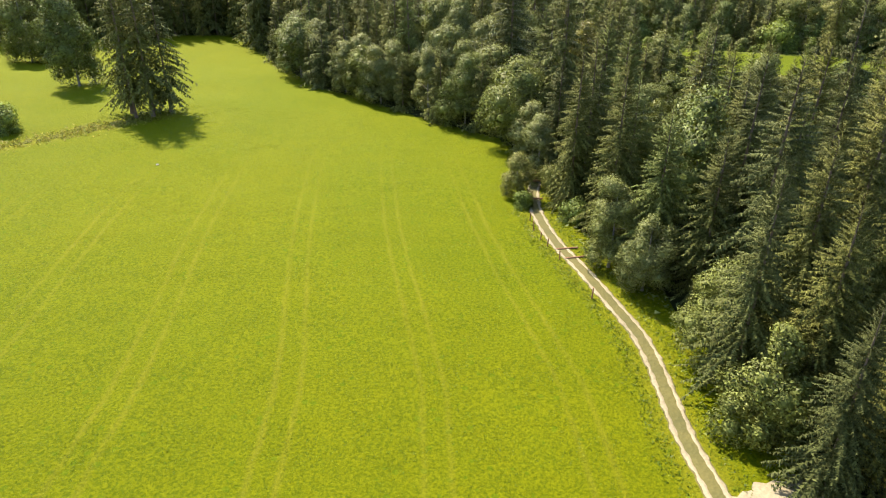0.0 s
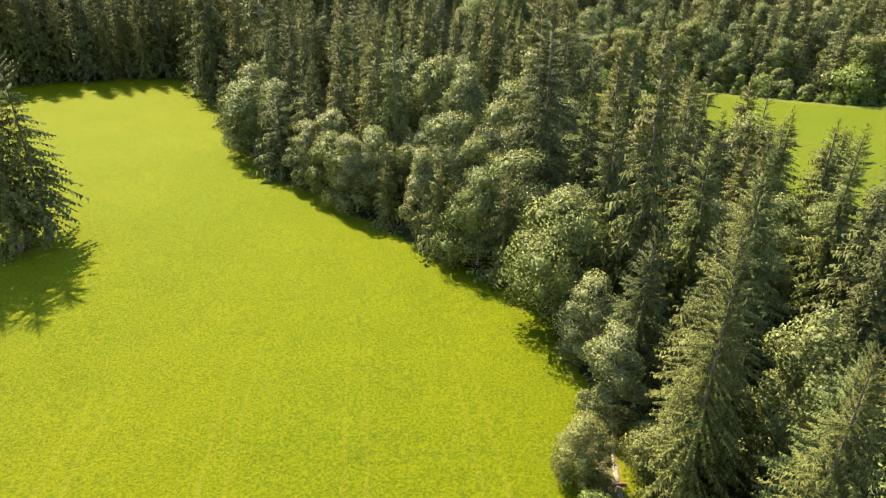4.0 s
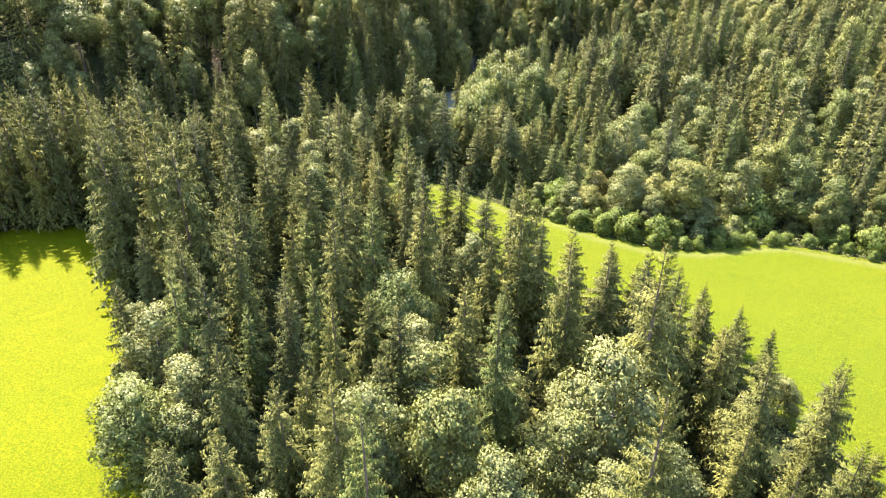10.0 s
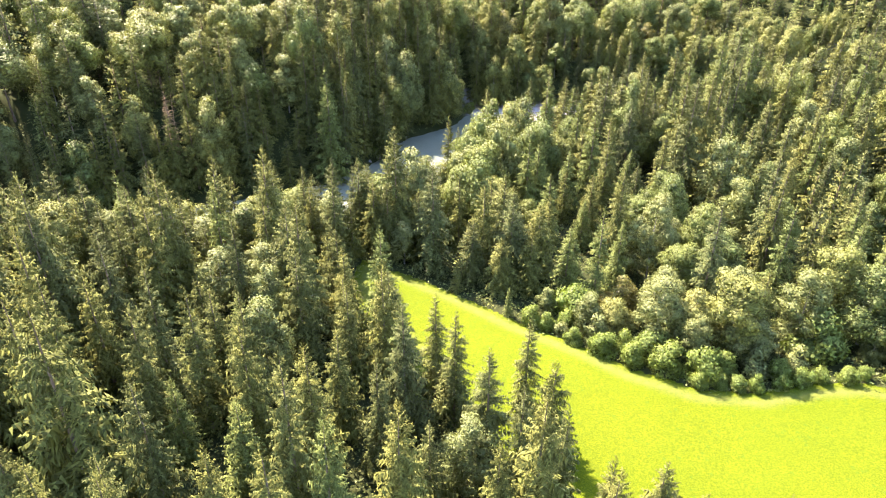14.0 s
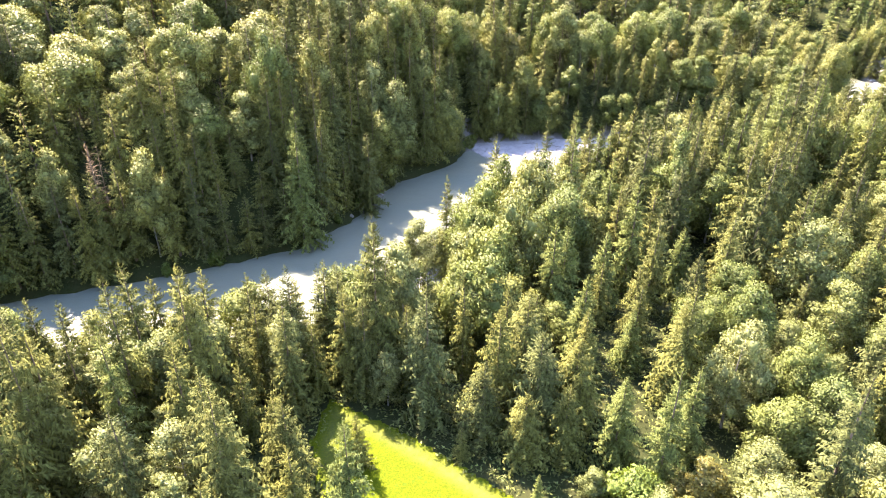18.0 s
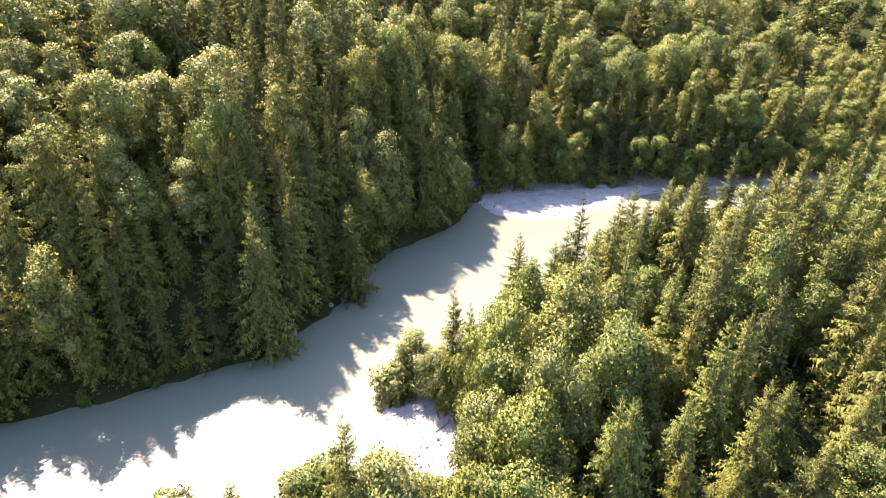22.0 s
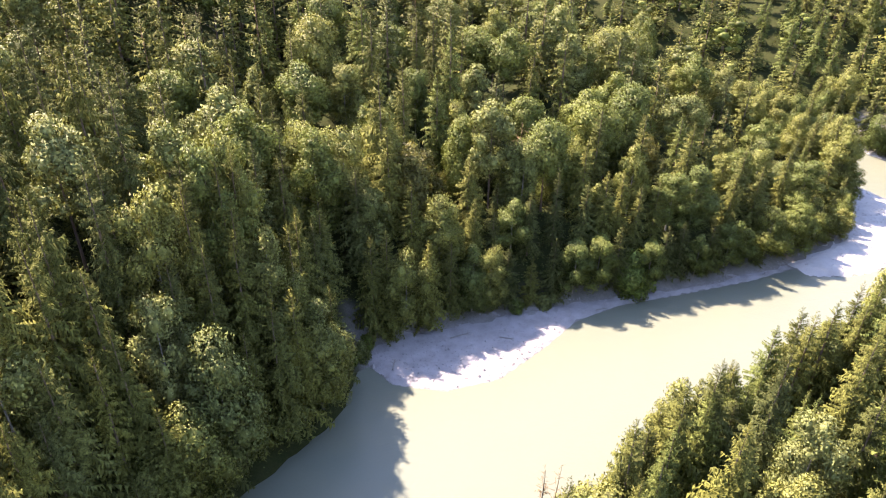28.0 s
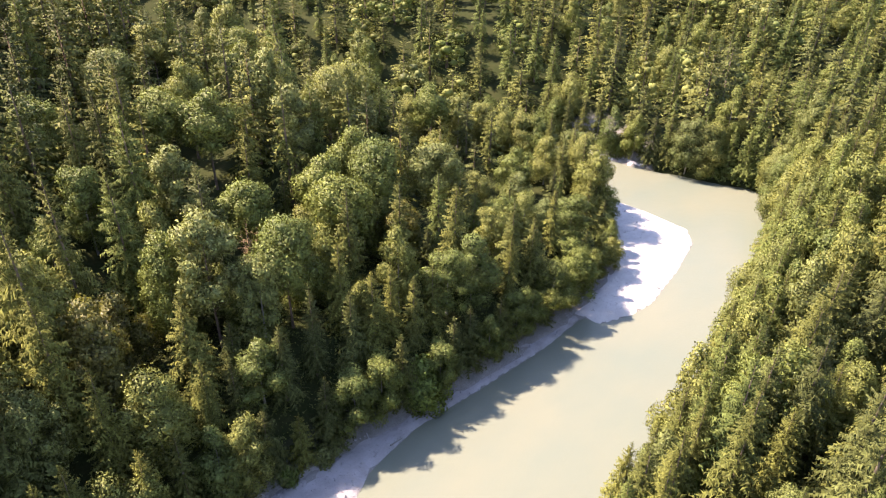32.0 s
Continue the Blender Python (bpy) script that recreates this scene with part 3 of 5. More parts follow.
class Kind:
    """One sort of tree: a few grown shapes, each with a trunk and a crown, 20 m high, and plain ones for the distance."""

    def __init__(self, name, label, category, crown, mat, bark, count, far, conifer, trunk=(0.20, 0.02), height=20.0):
        self.name, self.label, self.category, self.height, self.mat = name, label, category, height, mat
        self.near, self.far, self.bark = [], [], bark
        for i in range(count):
            v, f, nv = crown(i)
            tv, tf = stem(height * (0.97 if conifer else 0.8), *trunk, 6, 7, i + 50, 0 if conifer else 7, 4.5, 0.3, 0.75)
            self.near.append((mesh_of("trunk", tv, tf, bark, True), mesh_of("crown", v, f, mat, False, [("tint", np.zeros(len(v)))], normals=nv)))
        for i in range(2 if far else 0):
            self.far.append(far(i))

    def plant(self, x, y, h, spin, label="", group="", wide=1.0):
        e = new(self.name)
        e.empty_display_size = 0.5
        s = h / self.height
        e.matrix_basis = Matrix.LocRotScale((x, y, float(ground_z(x, y)) - 0.15), Euler((0, 0, spin)), (s * wide, s * wide, s))
        trunk, crown = self.near[int(spin * 997) % len(self.near)]
        for nm, me in (("trunk", trunk), ("crown", crown)):
            o = new(nm, me)
            o.parent = e
        return tagged(e, label or self.label, self.category, group or self.name.replace("_", " ") + "s of the valley")


def spruce_kind(name, label, mat, r, whorls, per, count, **kw):
    return Kind(name, label, "spruce", lambda i: fronds(20, r * (1 + 0.10 * (i % 3 - 1)), whorls, per, 14, 11 * i + len(name), **kw), mat, BARK, count,
                lambda i: fronds(20, r * 1.05, 18, 8, 6, 7 * i + 3, **{**kw, "full": 1.0}), True)


def broad_kind(name, label, mat, r, leaves, size, count, bark=None, **kw):
    return Kind(name, label, "tree", lambda i: leaf_cloud(20, r * (1 + 0.12 * (i % 3 - 1)), leaves, size, 13 * i + len(name), **kw), mat, bark or GREY_BARK, count,
                lambda i: leaf_cloud(20, r, 1600, size * 1.6, 5 * i + 2, **{**kw, "lobes": 18}), False)


KINDS = {
    "spruce": spruce_kind("spruce_tree", "tall dark green spruce with drooping boughs in the wood", SPRUCE, 4.7, 27, 11, 5, power=0.9, ragged=0.14, full=1.05),
    "sunny": spruce_kind("sunlit_spruce", "olive-yellow spruce with dense short boughs in the wood", YELLOW_SPRUCE, 4.7, 27, 11, 4, droop=0.42, power=0.88, ragged=0.14, full=1.05),
    "beech": broad_kind("beech_tree", "full green beech with a rounded leafy crown", BEECH, 6.3, 17000, 0.245, 5, base=0.02, lobes=52),
    "silver": broad_kind("whitebeam_tree", "pale silvery green whitebeam with a ragged crown", SILVER, 5.6, 14000, 0.24, 5, base=-0.04, lobes=60),
    "rusty": broad_kind("rusty_beech", "beech with rusty yellow-brown foliage", BROWN_LEAF, 5.8, 9000, 0.34, 2, base=0.04, lobes=40),
    "bush": broad_kind("willow_bush", "bright green willow bush with dense low foliage", BUSH_LEAF, 10.5, 5000, 0.9, 4, base=-0.15, lobes=20),
    "pale_bush": broad_kind("sallow_bush", "pale grey-green sallow bush beside the water", SILVER, 9.5, 3000, 1.1, 3, base=-0.15, lobes=20),
    "larch": Kind("larch_tree", "thin airy light green larch with see-through boughs", "larch", lambda i: fronds(20, 4.6, 20, 6, 14, 91 + i, droop=0.2, ragged=0.3, full=0.6), YELLOW_SPRUCE, BARK, 1, None, True),
    "brown_spruce": Kind("dying_spruce", "dying spruce with bare reddish-brown boughs", "spruce", lambda i: fronds(20, 3.0, 26, 7, 14, 71 + i, droop=0.6, ragged=0.35, full=0.6), DEAD, BARK, 2, None, True),
}
KINDS["slender"] = spruce_kind("slender_spruce", "tall slender dark spruce with short boughs in the wood", SPRUCE, 3.7, 30, 10, 4, power=0.8, ragged=0.16, full=1.15, droop=0.6)
KINDS["slim_sunny"] = spruce_kind("slim_spruce", "slim olive-green spruce of the dense young wood", YELLOW_SPRUCE, 3.3, 28, 10, 3, power=0.75, ragged=0.18, full=1.15, droop=0.5)
KINDS["broad_spruce"] = spruce_kind("broad_spruce", "broad old spruce with long boughs beside the meadow", SPRUCE, 6.2, 27, 13, 3, power=0.85, ragged=0.2, full=0.95, low=0.02)
KINDS["maple"] = broad_kind("maple_tree", "broad green maple with a loose uneven crown", BEECH, 6.6, 16000, 0.265, 4, base=-0.04, lobes=34)
KINDS["lone"] = spruce_kind("meadow_spruce", "large old spruce with long hanging boughs on the meadow", SPRUCE, 3.7, 28, 10, 3, low=0.12, droop=0.8, power=0.55, ragged=0.28, full=0.72)
KINDS["tall_beech"] = broad_kind("forest_beech", "tall forest beech with a high domed crown", BEECH, 5.8, 13000, 0.27, 4, bark=BARK, base=0.42, lobes=34)
KINDS["tall_silver"] = broad_kind("forest_whitebeam", "tall pale whitebeam with a high open crown", SILVER, 4.8, 8000, 0.30, 2, bark=BARK, base=0.3, lobes=32)
KINDS["young"] = spruce_kind("young_spruce", "young dark spruce with boughs down to the ground", SPRUCE, 5.6, 22, 9, 3, low=0.02, droop=0.35, power=0.88, full=1.25)
KINDS["fine_beech"] = broad_kind("beech_tree", KINDS["beech"].label, BEECH, 6.0, 24000, 0.20, 3, base=0.0, lobes=44)
KINDS["fine_silver"] = broad_kind("whitebeam_tree", KINDS["silver"].label, SILVER, 5.2, 24000, 0.185, 4, base=-0.04, lobes=40)
KINDS["fine_spruce"] = Kind("spruce_tree", KINDS["spruce"].label, "spruce", lambda i: fronds(20, 4.7, 26, 15, 34, 31 * i + 5, power=0.9, ragged=0.18, full=0.7), SPRUCE, BARK, 2, None, True)
KINDS["fine_sunny"] = Kind("sunlit_spruce", KINDS["sunny"].label, "spruce", lambda i: fronds(20, 4.6, 26, 15, 34, 37 * i + 9, droop=0.42, power=0.88, ragged=0.18, full=0.7), YELLOW_SPRUCE, BARK, 2, None, True)

for _kind, _mat in (("spruce", SPRUCE), ("sunny", YELLOW_SPRUCE)):
    KINDS["near_" + _kind] = Kind(KINDS[_kind].name, KINDS[_kind].label, "spruce", lambda i: fronds(20, 4.4, 34, 17, 46, 41 * i + 3, power=0.85, ragged=0.2, full=0.46, droop=0.55), _mat, BARK, 2, None, True)

# Trees known one by one: kind, x, y, height.
WEST_EDGE = [
    ("silver", -41, 178, 13), ("silver", -36, 166, 14), ("beech", -31, 155, 10), ("silver", -27, 147, 13), ("silver", -19, 138, 14), ("silver", -11, 130, 16), ("silver", -3, 121, 16),
    ("beech", 2, 119, 15), ("silver", 5, 115, 15), ("silver", 9, 108, 18), ("silver", 11, 101, 16), ("silver", 13, 92, 10), ("silver", -47, 196, 14), ("beech", -8, 134, 14), ("silver", 13, 103, 19),
    ("beech", 9.3, 77.2, 6.5), ("beech", 9.0, 80.5, 5.5), ("bush", 9.7, 74.0, 2.4), ("spruce", 15, 84, 19), ("spruce", 17.5, 88, 20), ("spruce", 18, 79, 21), ("beech", 15.2, 77.5, 7), ("spruce", 19.5, 72, 22), ("spruce", 18.5, 66, 20), ("bush", 15.5, 70, 3), ("silver", 19.5, 60, 15), ("beech", 21, 52, 8), ("beech", 23, 42, 13), ("spruce", 26.5, 38, 17), ("beech", 22, 37, 12),
]
WOOD_HEART = [
    ("spruce", 15.5, 74, 20), ("silver", 27, 78, 14), ("silver", -23, 208, 20), ("silver", -4, 165, 14), ("silver", -1, 151, 12), ("silver", 13, 154, 13), ("silver", 16, 144, 12),
    ("silver", 20.5, 145, 12), ("beech", 33, 170, 11), ("beech", 9, 135, 11), ("silver", -10, 131, 12), ("beech", 32, 154, 11), ("silver", 6, 158, 12), ("beech", 18.5, 135, 11),
    ("spruce", 38.5, 182, 9), ("spruce", 42, 177, 8), ("spruce", 43, 170, 9), ("spruce", 42, 146, 11), ("larch", 51, 145, 18), ("rusty", 25, 122, 17), ("spruce", 12.6, 202, 18), ("spruce", 15, 197, 15),
    ("spruce", 21.5, 175, 17), ("spruce", 35.5, 165, 13), ("spruce", 26, 177, 15), ("spruce", 18, 181, 16), ("spruce", -5.7, 162, 17), ("silver", -9, 128, 13),
    ("silver", 30, 112, 13), ("silver", 34, 118, 12), ("beech", 38, 110, 12), ("silver", 27, 104, 14), ("silver", 33, 103, 12), ("beech", 40, 119, 11), ("silver", 44, 111, 12), ("silver", 36, 127, 12),
]
WOOD_MIDDLE = [
    ("spruce", 24, 168, 22), ("spruce", 20, 170, 22), ("spruce", 27, 163, 20), ("spruce", 23, 160, 23), ("spruce", 16, 174, 22), ("spruce", 28.5, 171, 17), ("spruce", 31, 159, 17),
    ("spruce", 10, 189, 18), ("spruce", 6.5, 194, 19), ("spruce", 14, 185.5, 18), ("spruce", 3, 201, 19), ("spruce", 23, 180, 16), ("spruce", 0.5, 207, 18), ("silver", 4, 190, 13),
    ("spruce", 27, 50, 24), ("spruce", 33, 42, 22), ("spruce", 30, 35, 21), ("spruce", 36, 52, 23), ("spruce", 29, 60, 22), ("spruce", 27, 30, 17), ("beech", 25, 33.5, 11), ("spruce", 31, 28, 20), ("spruce", 37, 36, 22), ("beech", 24.5, 26, 9),
]
RIVER_WOOD = [
    ("spruce", -6.6, 254, 27), ("spruce", -39, 245, 24), ("spruce", -30, 247, 24), ("spruce", -48, 239, 24), ("spruce", -44, 236, 23), ("spruce", -19.5, 254, 21), ("spruce", -12, 256, 21),
    ("spruce", -23, 229, 22), ("spruce", -14, 231, 18), ("silver", -35, 230, 14), ("silver", -25, 221, 16), ("spruce", 13, 243, 24), ("spruce", 17, 240, 19), ("spruce", 10, 246, 20),
    ("sunny", 25, 237, 14), ("rusty", 33, 229, 10), ("silver", 41, 230, 11), ("silver", 53, 230, 12), ("silver", 47, 248, 15), ("silver", -5, 248, 11), ("spruce", -6, 215, 17), ("spruce", -12, 213, 17),
    ("beech", 52, 227, 13), ("beech", 69, 250, 15),
]
SOUTH_BANK = [
    ("spruce", 16.2, 308.5, 30), ("spruce", 7, 300.5, 26), ("spruce", 9.5, 298.5, 23), ("brown_spruce", 34, 337, 19), ("spruce", 29, 332, 15), ("spruce", 40, 336, 15), ("spruce", -23, 262, 20), ("spruce", -13, 262, 23),
    ("silver", -1, 308, 15), ("silver", 3, 304, 13), ("pale_bush", -4, 305, 8), ("beech", 16.5, 297, 24), ("beech", 20, 288, 24), ("beech", 12.5, 300, 19), ("beech", -20, 257, 16), ("spruce", -14, 257, 23), ("beech", -10, 260, 18), ("spruce", -5, 261, 29), ("beech", -1, 265, 18), ("beech", 4, 267, 20), ("beech", 13.5, 286, 26), ("beech", 15, 273, 27), ("silver", -3, 259, 18), ("beech", -10, 259, 20), ("beech", 2, 263, 19), ("beech", 10, 292, 17), ("sunny", 22, 270, 23), ("sunny", 25, 257, 21), ("spruce", 72, 351, 17), ("spruce", 62, 350, 14),
    ("spruce", 88, 356, 17), ("spruce", 94, 356, 17), ("beech", 20, 312, 17), ("beech", -33, 262, 16), ("rusty", 34, 310, 15), ("beech", 24, 318, 13),
]
NORTH_BANK = [
    ("brown_spruce", -71, 311, 19), ("spruce", -24, 330, 30), ("spruce", -36, 329, 27), ("spruce", -13, 336, 19), ("beech", 10, 411, 22), ("beech", 27, 421, 25),
    ("rusty", 32, 411, 22), ("brown_spruce", 61, 422, 20), ("bush", 80, 395, 8), ("beech", 94, 427, 16), ("beech", -16, 348, 12), ("beech", 128, 403, 13), ("beech", 125, 416, 15),
    ("beech", 49, 436, 20), ("beech", 136, 411, 14), ("beech", 78, 432, 16), ("beech", 157, 440, 16), ("beech", 120, 418, 15), ("spruce", -46, 337, 28), ("beech", -88, 330, 22), ("spruce", -62, 322, 28), ("spruce", -68, 368, 28),
]
MEADOW_TREES = [("lone", -53, 111.5, 24), ("lone", -50.5, 112.5, 25), ("lone", -48.5, 115.5, 23), ("lone", -55, 114.5, 25), ("lone", -52, 116.5, 26), ("beech", -75, 136, 22), ("beech", -101, 165, 22), ("bush", -71, 103, 5), ("beech", -92, 168, 16)]
HEDGE = [("bush", 23.5, 221, 3.2), ("bush", 27.5, 218, 4.0), ("bush", 31.5, 215, 4.2), ("bush", 36.5, 213.6, 5.0), ("bush", 45, 212.6, 4.2), ("bush", 66, 211, 2.2), ("bush", 70, 209.6, 2.4), ("bush", 76, 206.6, 2.4), ("bush", 84, 202.6, 2.6)]

# Trees whose tips are known: kind, x, y, height of the tip over the river plain.
TIPS_SOUTH = [
    ("silver", 24.1, 77.9, 29.4), ("spruce", 32.9, 86.2, 30.3), ("spruce", 29.2, 74.8, 32.4), ("beech", 27.2, 66.6, 30.8), ("sunny", 20.6, 57.5, 30.2), ("silver", 16.8, 58.6, 23.2),
    ("spruce", 32.9, 75.4, 31.9), ("silver", 12.8, 83.0, 23.0), ("spruce", 15.5, 87.1, 28.1), ("spruce", 20.9, 88.0, 28.5), ("silver", 9.0, 113.2, 26.5), ("silver", 19.0, 54.0, 22.0),
    ("rusty", 25.8, 122.3, 29.4), ("silver", -9.0, 128.0, 24.7), ("silver", 1.1, 122.2, 28.6), ("silver", 12.5, 103.2, 26.3), ("spruce", 31.8, 136.8, 30.4), ("silver", 14.4, 139.6, 26.5),
    ("silver", -28.1, 151.5, 21.8), ("silver", -16.6, 137.5, 24.9), ("silver", 7.4, 128.5, 28.7), ("spruce", -5.8, 159.1, 28.5),
]
TIPS_HEART = [
    ("spruce", -12.6, 156.9, 32.1), ("spruce", -25.9, 170.2, 35.4), ("silver", -27.0, 229.2, 23.7), ("spruce", 10.2, 179.5, 34.1), ("spruce", 36.1, 164.8, 22.2), ("spruce", 32.7, 168.6, 23.1), ("silver", -2.7, 157.0, 26.5),
    ("spruce", 21.7, 174.7, 25.9), ("spruce", 25.8, 173.2, 26.6), ("spruce", 30.4, 173.5, 25.0), ("spruce", -41.9, 255.8, 27.3), ("spruce", -7.4, 264.0, 29.9),
    ("spruce", -8.2, 236.3, 16.8), ("spruce", -38.3, 243.7, 32.7), ("spruce", -29.1, 243.4, 33.9), ("spruce", -18.8, 254.0, 27.3), ("broad_spruce", -6.4, 253.6, 33.9), ("spruce", -43.8, 232.1, 35.6),
    ("spruce", -20.1, 223.7, 33.2), ("spruce", -15.8, 231.8, 23.5), ("spruce", -6.5, 209.4, 30.4), ("silver", -35.8, 231.0, 22.0), ("silver", -32.7, 239.7, 16.5), ("broad_spruce", 10.2, 245.5, 25.5), ("broad_spruce", 15.2, 241.8, 24.5), ("broad_spruce", 14.4, 248.5, 26.0), ("broad_spruce", 8.0, 241.0, 20.5), ("broad_spruce", 18.4, 237.6, 19.5), ("broad_spruce", 20.5, 243.5, 22.0), ("broad_spruce", 13.0, 237.4, 18.5),
]
TIPS_TRACK = [
    ("spruce", 21.6, 39.2, 31.0), ("beech", 21.9, 34.5, 22.4), ("beech", 21.8, 43.0, 22.1), ("spruce", 23.4, 29.4, 27.0), ("spruce", 32.1, 69.5, 31.0), ("sunny", 31.0, 54.8, 31.3), ("spruce", 23.7, 52.8, 29.0), ("sunny", 20.9, 69.5, 30.0),
    ("sunny", 28.3, 119.6, 28.4), ("sunny", 19.7, 114.3, 29.7), ("sunny", 18.8, 126.2, 29.7), ("silver", 19.5, 143.4, 25.0), ("silver", 10.3, 144.9, 27.2), ("silver", -2.4, 127.0, 27.7), ("spruce", -16.0, 144.8, 30.0), ("spruce", -9.8, 138.5, 36.1),
    ("silver", 4.0, 118.6, 26.4), ("silver", -28.8, 156.6, 24.9), ("spruce", -14.2, 192.2, 30.1), ("spruce", -11.7, 210.0, 26.5), ("spruce", -3.7, 198.7, 30.4), ("spruce", -36.1, 176.3, 30.3), ("spruce", -18.1, 160.8, 31.8),
    ("spruce", -26.0, 158.1, 34.7), ("spruce", 6.1, 178.8, 28.6), ("spruce", 36.0, 39.0, 33.0), ("spruce", 29.5, 33.0, 31.0), ("spruce", 28.0, 44.5, 32.0), ("spruce", 38.0, 66.0, 34.5), ("spruce", 42.5, 75.0, 34.0), ("spruce", 36.5, 59.0, 34.0), ("spruce", 41.5, 61.5, 35.0),
]
TIPS_EDGE = [
    ("spruce", 35.5, 124.5, 26.5), ("spruce", 39.0, 119.0, 27.0), ("sunny", 43.0, 123.5, 26.0), ("spruce", 47.0, 119.0, 27.0), ("sunny", 50.5, 122.5, 25.0), ("sunny", 54.5, 117.0, 22.0), ("beech", 59.5, 118.0, 20.5),
    ("spruce", 65.0, 117.5, 26.0), ("beech", 70.0, 114.0, 25.5), ("spruce", 75.5, 115.5, 27.0), ("spruce", 81.0, 112.0, 27.0), ("sunny", 87.0, 110.5, 26.5), ("spruce", 93.0, 108.0, 27.5), ("spruce", 99.0, 107.0, 28.0),
]
TIPS_EAST = [
    ("spruce", 16.0, 306.2, 26.9), ("sunny", 24.8, 272.6, 23.7), ("slender", 30.3, 324.3, 25.2), ("spruce", 27.6, 322.0, 19.5), ("spruce", 58.8, 339.0, 23.2), ("spruce", 51.0, 335.2, 23.2), ("spruce", 60.5, 331.2, 32.0),
    ("beech", 46.0, 259.5, 19.3), ("beech", 70.7, 251.3, 21.3), ("sunny", 25.1, 259.1, 21.9), ("beech", 53.7, 269.1, 19.3), ("silver", 37.3, 221.7, 21.5), ("silver", 52.7, 228.6, 18.7), ("sunny", 27.8, 243.7, 15.5),
    ("sunny", 65.9, 305.5, 25.8), ("sunny", 39.1, 282.2, 27.9), ("beech", 27.7, 287.0, 26.6), ("beech", 22.1, 297.6, 26.4), ("sunny", 32.4, 275.0, 21.0), ("sunny", 48.1, 279.9, 19.0), ("spruce", 67.9, 346.0, 15.5),
    ("spruce", 5.7, 301.6, 20.4), ("spruce", 8.2, 300.0, 18.0),
]
TIPS_POINT = [
    ("beech", 13.0, 290.0, 27.0), ("beech", 11.0, 283.0, 25.0), ("beech", 17.0, 300.5, 28.0), ("beech", 10.8, 296.5, 22.5), ("beech", 16.0, 279.0, 28.5), ("beech", 12.5, 272.0, 27.0), ("silver", -3.0, 261.8, 29.0), ("spruce", 0.8, 262.0, 24.5), ("silver", 8.2, 276.5, 24.0),
    ("beech", 20.5, 292.5, 30.0), ("beech", 24.5, 297.0, 29.5), ("beech", 5.5, 266.5, 22.0),
]
TIPS_NORTH = [
    ("beech", -59.2, 307.6, 25.1), ("brown_spruce", -69.2, 307.0, 26.8), ("sunny", -29.0, 324.3, 28.0), ("spruce", -53.9, 316.5, 32.5), ("beech", 11.4, 404.2, 37.7), ("rusty", 36.8, 416.9, 26.7), ("silver", -13.5, 361.6, 32.3),
    ("sunny", -28.4, 318.4, 24.9), ("beech", 70.2, 418.9, 27.4), ("beech", -77.7, 306.9, 26.6), ("silver", -54.4, 329.4, 36.7), ("spruce", -41.0, 331.3, 34.8), ("beech", 8.3, 415.9, 35.7), ("beech", 14.7, 412.9, 33.8),
    ("rusty", 31.8, 407.4, 29.7), ("beech", 46.0, 420.1, 32.8), ("beech", 74.3, 419.6, 25.3), ("rusty", 94.4, 421.8, 23.7), ("beech", 56.7, 414.7, 24.0), ("beech", 1.5, 376.2, 32.8), ("beech", 21.1, 400.7, 26.1), ("bush", 79.6, 394.7, 5.8),
    ("beech", 101.5, 403.9, 13.7), ("beech", 75.1, 408.0, 17.7), ("beech", -6.8, 359.0, 26.7), ("spruce", -13.6, 337.0, 17.5), ("silver", -41.5, 329.5, 32.0),
]
_planted, _tips, _stands = [], [], []
for _kind, _tx, _ty, _tz in TIPS_SOUTH + TIPS_TRACK + TIPS_EDGE + TIPS_HEART + TIPS_EAST + TIPS_POINT + TIPS_NORTH:
    _th = max(_tz - float(ground_z(_tx, _ty)) + 0.3, 4.0)
    _planted.append((_tx, _ty, _th, _kind, True))
    if _kind in ("spruce", "slender", "broad_spruce", "sunny") and _ty > 140:
        _tips.append((_tx, _ty, _tz))
    _stands.append((_tx, _ty))
_tips, _stands = np.array(_tips), np.array(_stands)


def beside_tip(x, y, reach):
    """Whether a known tip stands near, and how high the trees round it may reach."""
    d = np.hypot(_tips[:, 0] - x, _tips[:, 1] - y)
    k = int(np.argmin(d))
    return d[k] < reach, float(_tips[k, 2]) - float(ground_z(x, y)) - 2.5


# How far the trees of the north bank throw their shade over the river.
SHADE_LINE = [(-140, 262), (-52, 287.8), (-38.5, 290), (-35.5, 301.5), (-29, 307.7), (-18, 305.9), (-15, 296.4), (-10.6, 315), (0, 327), (7.9, 342), (19, 350.7), (22, 372.7), (31, 374.4), (37.6, 377), (51, 381.5), (57.6, 386), (75, 383), (98, 385.4), (116, 386), (137, 389)]


def sun_cap(x, y):
    """The height that a tree of the north bank may have for its shade to end at the line."""
    p = np.array(SHADE_LINE)
    a, d = p[:-1], np.diff(p, axis=0)
    sx, sy = -_h.x, -_h.y
    det = sx * -d[:, 1] + d[:, 0] * sy
    t = ((a[:, 0] - x) * -d[:, 1] + d[:, 0] * (a[:, 1] - y)) / det
    u = (sx * (a[:, 1] - y) - sy * (a[:, 0] - x)) / det
    t = t[(u >= 0) & (u <= 1) & (t > 0)]
    if not len(t) or to_line(x, y, RIGHT_BANK) < to_line(x, y, LEFT_BANK):
        return 60.0
    return max(3.0, WATER_Z + math.tan(radians(SUN_EL)) * float(t.max()) + 1.0 - float(ground_z(x, y)))


